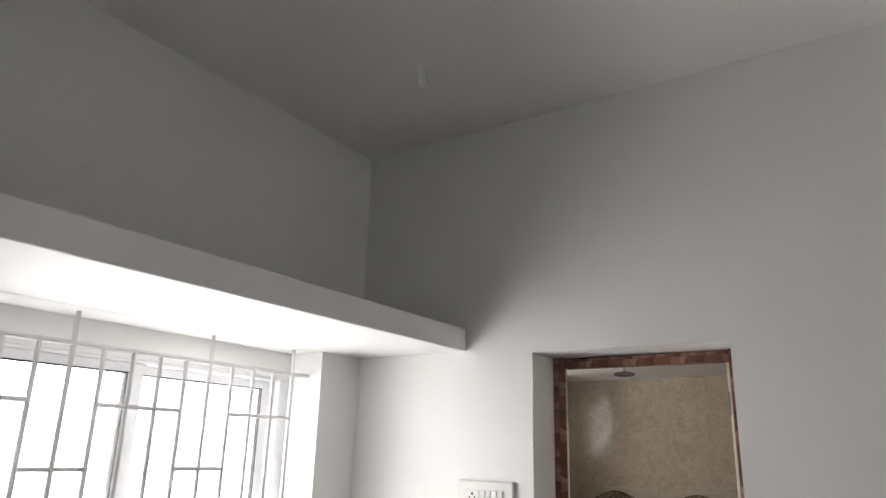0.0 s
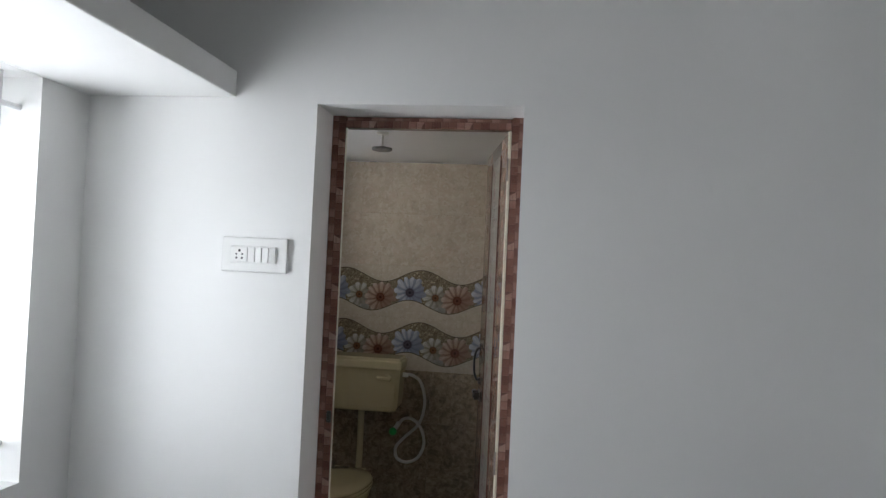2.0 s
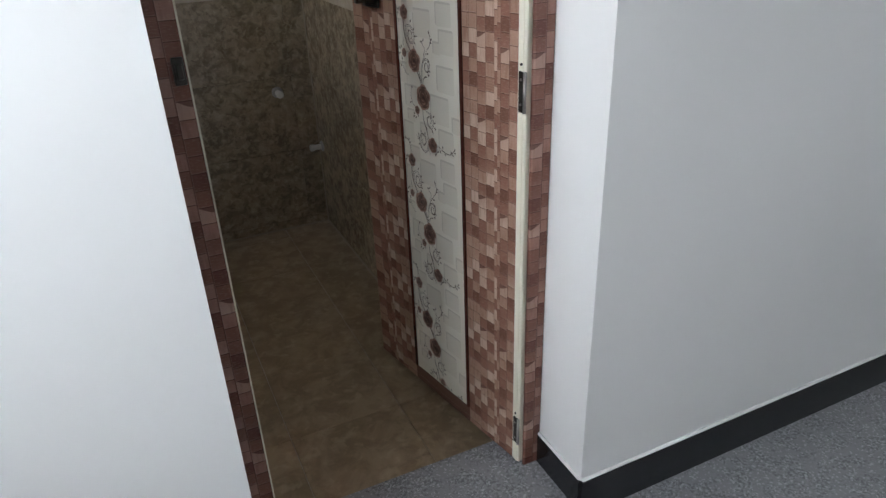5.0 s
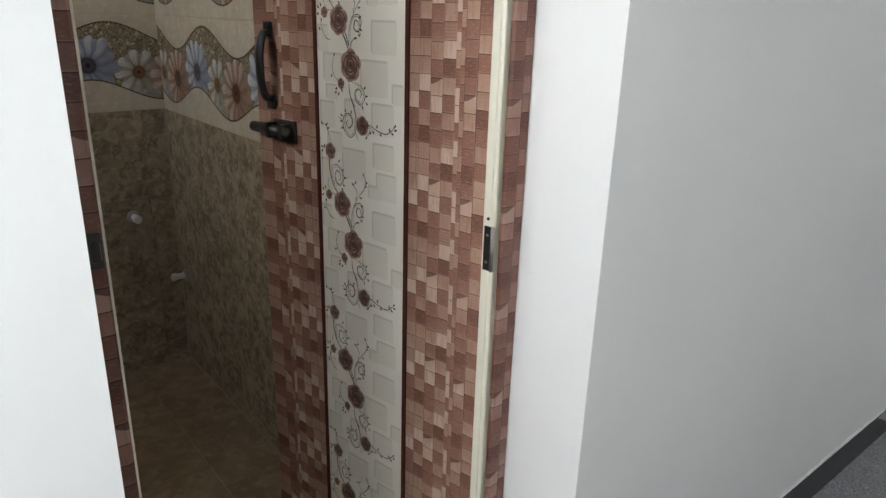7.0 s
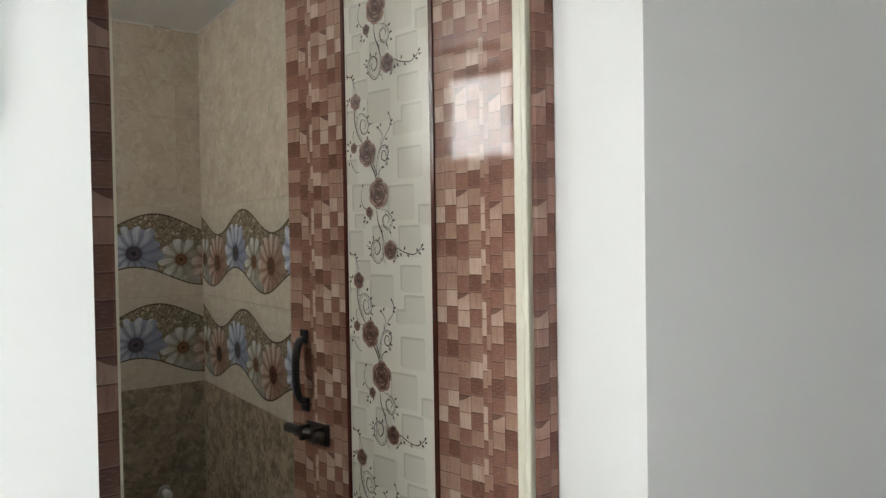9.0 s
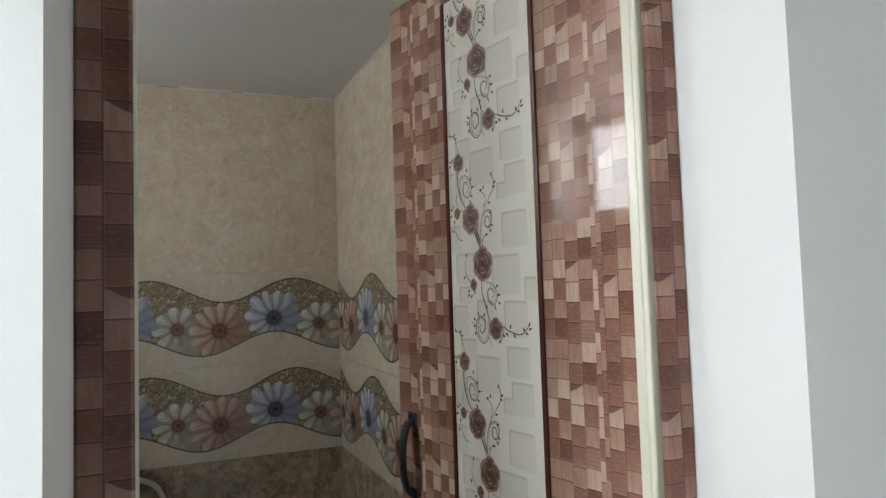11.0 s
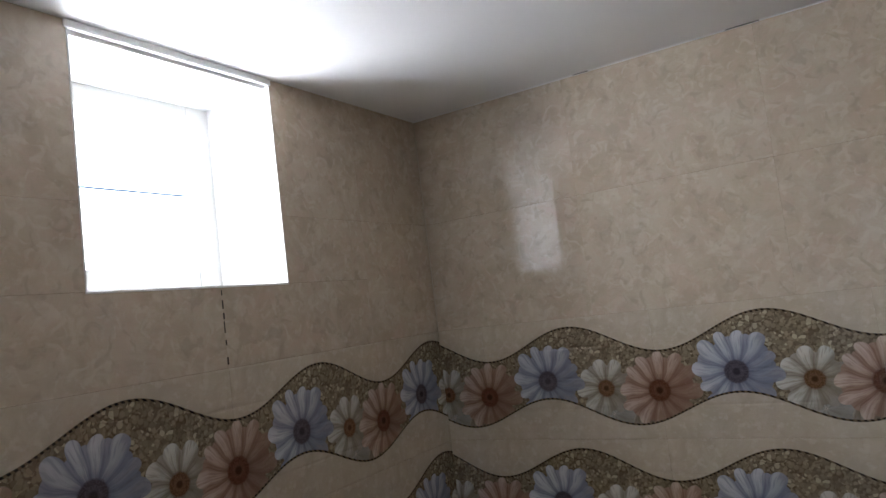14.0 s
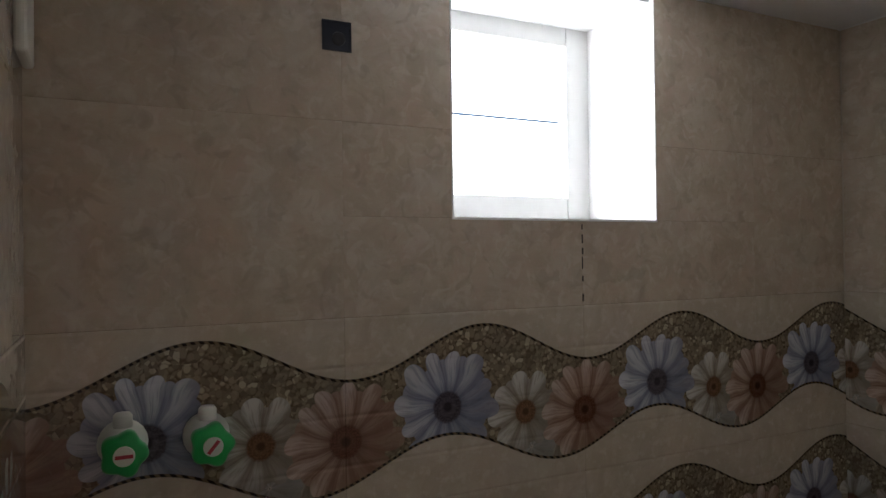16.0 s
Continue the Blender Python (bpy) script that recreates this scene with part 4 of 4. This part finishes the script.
tube(bm, smooth_path([(-0.030, BY - 0.06, 0.880), (0.010, Y - 0.04, 0.882), (0.062, Y - 0.02, 0.845), (0.090, Y - 0.01, 0.755), (0.085, Y, 0.665), (0.055, Y, 0.590), (-0.020, Y, 0.515),
                      (-0.066, Y, 0.455), (-0.055, Y, 0.395), (0.003, Y, 0.378), (0.065, Y, 0.410), (0.098, Y - 0.008, 0.490), (0.080, Y - 0.016, 0.575), (0.035, Y - 0.022, 0.625),
                      (-0.015, Y - 0.022, 0.630), (-0.050, Y - 0.022, 0.600)], 7), 0.0085, 10)
part("hose", bm, HOSE, hf, "", True)
bm = bmesh.new()
lathe(bm, (-0.030, BY - 0.06, 0.880), [(0.013, -0.020), (0.013, 0.012), (0.010, 0.026)], "x", 14)
part("hose_nut", bm, WHITE_PLASTIC, hf, "", True)
bm = bmesh.new()
tube(bm, smooth_path([(-0.048, Y - 0.022, 0.604), (-0.060, Y - 0.024, 0.585), (-0.075, Y - 0.03, 0.562)], 4), 0.013, 12)
part("grip", bm, WHITE_PLASTIC, hf, "", True)
bm = bmesh.new()
lathe(bm, (-0.078, Y - 0.052, 0.556), [(0.018, 0.0), (0.022, 0.006), (0.020, 0.022), (0.012, 0.034)], "y", 14)
part("spray_head", bm, GREEN, hf, "green spray head", True)

for nm, c, ax, lab in (("wall_tap", (0.501, BY, 0.542), "y", "small capped steel water outlet in the dark tiles"), ("wall_tap", (BX, 1.804, 0.310), "x", "small capped steel water outlet in the dark tiles")):
    tp = thing(nm, pose(*c), lab, "water outlet", "water outlets")
    s = -1
    bm = bmesh.new()
    lathe(bm, (0, 0, 0), [(0.022, 0), (0.021, s * 0.005), (0.012, s * 0.008)], ax, 16)
    part("flange", bm, STEEL, tp, "", True)
    bm = bmesh.new()
    lathe(bm, (0, 0, 0), [(0.011, s * 0.006), (0.011, s * 0.035), (0.014, s * 0.037), (0.014, s * 0.05), (0.009, s * 0.053)], ax, 12)
    part("plug", bm, PALE_PLUG, tp, "pale plastic plug")

for i, (y, z, turn) in enumerate(((0.349, 1.346, 0), (0.453, 1.344, 50))):
    tp = thing("stop_tap", pose(WX, y, z + 0.005), "white plastic stop tap with a green star knob", "stop tap", "stop taps on the bathroom wall")
    bm = bmesh.new()
    lathe(bm, (0, 0, 0), [(0.030, 0.0), (0.031, 0.010), (0.027, 0.024), (0.021, 0.044), (0.021, 0.060)], "x", 20)
    lathe(bm, (0.022, 0, 0.018), [(0.012, 0), (0.012, 0.020), (0.009, 0.024)], "z", 14)
    part("body", bm, WHITE_PLASTIC, tp, "", True)
    bm = bmesh.new()
    rings = []
    for x, r in ((0.050, 0.021), (0.056, 0.026), (0.074, 0.026), (0.079, 0.022)):
        rings.append([(x, r * (1 + 0.10 * math.cos(5 * a + turn)) * math.cos(a), r * (1 + 0.10 * math.cos(5 * a + turn)) * math.sin(a)) for a in (2 * math.pi * k / 40 for k in range(40))])
    loft(bm, rings)
    kn = part("knob", bm, GREEN, tp, "green star knob", True)
    bm = bmesh.new()
    lathe(bm, (0.078, 0, 0), [(0.013, 0), (0.012, 0.003)], "x", 18)
    part("cap", bm, WHITE_PLASTIC, kn, "white cap")
    bm = boxes(((0.0812, -0.010, -0.0022), (0.0825, 0.010, 0.0022)))
    bmesh.ops.rotate(bm, verts=bm.verts, cent=(0, 0, 0), matrix=Matrix.Rotation(radians(turn), 3, "X"))
    part("mark", bm, RED, kn, "red mark")

jb = thing("junction_box", pose(WX, 0.6475, 1.9265), "open electrical box, its dark inside a flat plate on the tiles", "junction box")
part("box_rim", boxes(((-0.004, -0.0228, -0.0228), (0.0030, -0.0205, 0.0228)), ((-0.004, 0.0205, -0.0228), (0.0030, 0.0228, 0.0228)), ((-0.004, -0.0205, -0.0228), (0.0030, 0.0205, -0.0205)), ((-0.004, -0.0205, 0.0205), (0.0030, 0.0205, 0.0228))), BLUE_BOX, jb)
# no recess is cut: this dark plate stands in for the shaded inside
part("dark_inside_plate", boxes(((-0.004, -0.0204, -0.0204), (0.0008, 0.0204, 0.0204))), BLUE_BOX, jb)
bm = bmesh.new()
lathe(bm, (0.0007, 0.003, -0.004), [(0.011, 0), (0.010, 0.002), (0.006, 0.003)], "x", 14)
part("knockout", bm, BLACK, jb)

dl = thing("ceiling_lamp_holder", pose(-0.020, 0.962, BZ), "small dark unlit lamp holder under the bathroom ceiling", "lamp holder")
bm = bmesh.new()
lathe(bm, (0, 0, 0), [(0.030, 0.0), (0.028, -0.010), (0.006, -0.014), (0.005, -0.062)], "z", 20)
part("stem", bm, WHITE_PLASTIC, dl)
bm = bmesh.new()
lathe(bm, (0, 0, 0), [(0.018, -0.064), (0.045, -0.070), (0.047, -0.078), (0.040, -0.082)], "z", 28)
part("disc", bm, plain("dark_lamp_lens", (0.27, 0.27, 0.265), 0.25), dl, "dark disc")

wb = thing("wall_box", pose(-0.742, FW + 0.010, 1.830), "white plastic wall box high beside the doorway", "wall box")
bm = bmesh.new()
box(bm, (-0.045, 0.0, 0.0), (0.045, 0.014, 0.145), 0.006, 3)
part("cover", bm, WHITE_PLASTIC, wb)
for z in (0.080, 0.087):
    part("slot", boxes(((-0.008, 0.0135, z), (0.020, 0.0146, z + 0.003))), BLACK, wb)

# ---- tiles: one mesh for each cut, hung on walls and floor ----
CUTS = {}


def tile_mesh(u0, u1, v0, v1, mat, name):
    key = (round(u0, 4), round(u1, 4), round(v0, 4), round(v1, 4), mat.name)
    if key not in CUTS:
        bm = bmesh.new()
        g_, c_ = 0.0001, 0.0003
        gx, cx = (0.00002, 0.0001) if mat == LIGHT_TILE else (0.0007, 0.0006) if mat in (DARK_TILE, FLOOR_TILE) else (g_, c_)
        if mat in (DARK_TILE, FLOOR_TILE):
            g_, c_ = gx, cx
        w, h = u1 - u0, v1 - v0
        back = [(gx, g_, -0.006), (w - gx, g_, -0.006), (w - gx, h - g_, -0.006), (gx, h - g_, -0.006)]
        mid = [(x, y, -0.0008) for x, y, _ in back]
        top = [(gx + cx, g_ + c_, 0), (w - gx - cx, g_ + c_, 0), (w - gx - cx, h - g_ - c_, 0), (gx + cx, h - g_ - c_, 0)]
        loft(bm, [back, mid, top])
        layer = bm.loops.layers.uv.verify()
        for f in bm.faces:
            for l in f.loops:
                l[layer].uv = (u0 + l.vert.co.x, v0 + l.vert.co.y)
        bmesh.ops.recalc_face_normals(bm, faces=bm.faces)
        me = bpy.data.meshes.new(name)
        bm.to_mesh(me)
        bm.free()
        me.materials.append(mat)
        CUTS[key] = me
    return CUTS[key]


def lay(parent, frame_m, u_range, v_range, joint_u, joint_v, tw, th, mat, holes=(), name="tile"):
    """Tiles in the plane of frame_m (u across, v up, facing out), cut at the ranges and round the holes."""
    i = math.floor((u_range[0] - joint_u) / tw + 1e-6)
    while joint_u + i * tw < u_range[1] - 0.004:
        a = joint_u + i * tw
        u0, u1 = max(a, u_range[0]), min(a + tw, u_range[1])
        j = math.floor((v_range[0] - joint_v) / th + 1e-6)
        while joint_v + j * th < v_range[1] - 0.004:
            b = joint_v + j * th
            v0, v1 = max(b, v_range[0]), min(b + th, v_range[1])
            pieces = [(u0, u1, v0, v1)]
            for h0, h1, k0, k1 in holes:
                cut = []
                for p0, p1, q0, q1 in pieces:
                    if p0 < h1 and p1 > h0 and q0 < k1 and q1 > k0:
                        w0, w1 = max(q0, k0), min(q1, k1)
                        cut += [(p0, p1, q0, w0), (p0, p1, w1, q1), (p0, h0, w0, w1), (h1, p1, w0, w1)]
                    else:
                        cut.append((p0, p1, q0, q1))
                pieces = cut
            for p0, p1, q0, q1 in pieces:
                if p1 - p0 > 0.006 and q1 - q0 > 0.006:
                    ob = new(name, tile_mesh(p0 - a, p1 - a, q0 - b, q1 - b, mat, name))
                    ob.parent = parent
                    ob.matrix_basis = frame_m @ Matrix.Translation((p0, q0, 0))
            j += 1
        i += 1


def plane_frame(origin, across, up):
    a, b = Vector(across), Vector(up)
    m = Matrix((a, b, a.cross(b))).transposed().to_4x4()
    m.translation = origin
    return m


Z0, ZD, ZW, ZT = -0.044, 0.898, 1.498, BZ
left = plane_frame((WX, 0, 0), (0, 1, 0), (0, 0, 1))
back = plane_frame((0, BY, 0), (1, 0, 0), (0, 0, 1))
right = plane_frame((BX, 0, 0), (0, -1, 0), (0, 0, 1))
front = plane_frame((0, FW + 0.010, 0), (-1, 0, 0), (0, 0, 1))
HOLES = ((BWY0, BWY1, BWZ, BZ + 1),)
for wall, m, ur, ju, jp, holes in ((bath_left, left, (FW + 0.01, BY), 1.105, 1.105, HOLES), (bath_back, back, (WX, BX), -0.201, -0.336, ()),
                                  (bath_right, right, (-BY, -FW - 0.01), -1.688, -1.688, ()), (bath_front, front, (0.002, -WX), 0.30, 0.30, ())):
    lay(wall, m, ur, (Z0, ZD), jp, ZD, 0.45, 0.30, DARK_TILE)
    lay(wall, m @ Matrix.Translation((0, 0, 0.0014)), ur, (ZD, ZW), ju, ZD, 0.45, 0.30, DAISY)
    lay(wall, m, ur, (ZW, ZT), jp, ZD, 0.45, 0.30, LIGHT_TILE, holes)
lay(bath_floor, plane_frame((0, 0, -0.038), (1, 0, 0), (0, 1, 0)), (WX, BX), (0.262, BY), -0.15, 0.262, 0.30, 0.30, FLOOR_TILE)
for k, (z, h) in enumerate(((1.640, 0.010), (1.618, 0.016), (1.596, 0.012), (1.575, 0.022), (1.546, 0.010), (1.512, 0.014), (1.488, 0.008), (1.452, 0.010))):
    stain = boxes(((WX - 0.003, 1.1040, z - h / 2), (WX + 0.0006, 1.1062 + 0.0006 * (k % 3), z + h / 2)))
    part("joint_stain", stain, DIRTY_GROUT, bath_left, "dark stained joint")

# caulk bead and cracks where the bathroom ceiling meets the tiles
for nm, lo, hi in (("trim_back", (WX, BY - 0.004, BZ - 0.002), (BX, BY, BZ)), ("trim_side", (BX - 0.004, FW + 0.01, BZ - 0.002), (BX, BY - 0.005, BZ))):
    structure(finish(nm, boxes((lo, hi)), BATHCEIL), "thin white caulk bead under the bathroom ceiling", "trim")
for x, w in ((0.06, 0.07), (0.30, 0.03), (0.50, 0.06), (-0.30, 0.04)):
    crack = boxes(((x, BY - 0.0056, BZ - 0.0022), (x + w, BY - 0.004, BZ + 0.001)))
    part("joint_crack", crack, CEMENT, bath_back, "dark crack in the joint")
# pale grout beads in the corners of the dark tiles and round the floor
for nm, lo, hi in (("trim_corner", (BX - 0.0045, BY - 0.0045, -0.038), (BX, BY, ZD)), ("trim_corner", (WX, BY - 0.0045, -0.038), (WX + 0.0045, BY, ZD)),
                   ("trim_floor", (WX + 0.005, BY - 0.006, -0.040), (BX - 0.005, BY, -0.034)), ("trim_floor", (BX - 0.006, FW + 0.04, -0.040), (BX, BY - 0.007, -0.034))):
    structure(finish(nm, boxes((lo, hi), bevel=0.0015), DULL_GROUT), "pale grout bead in the tiled corner", "trim")
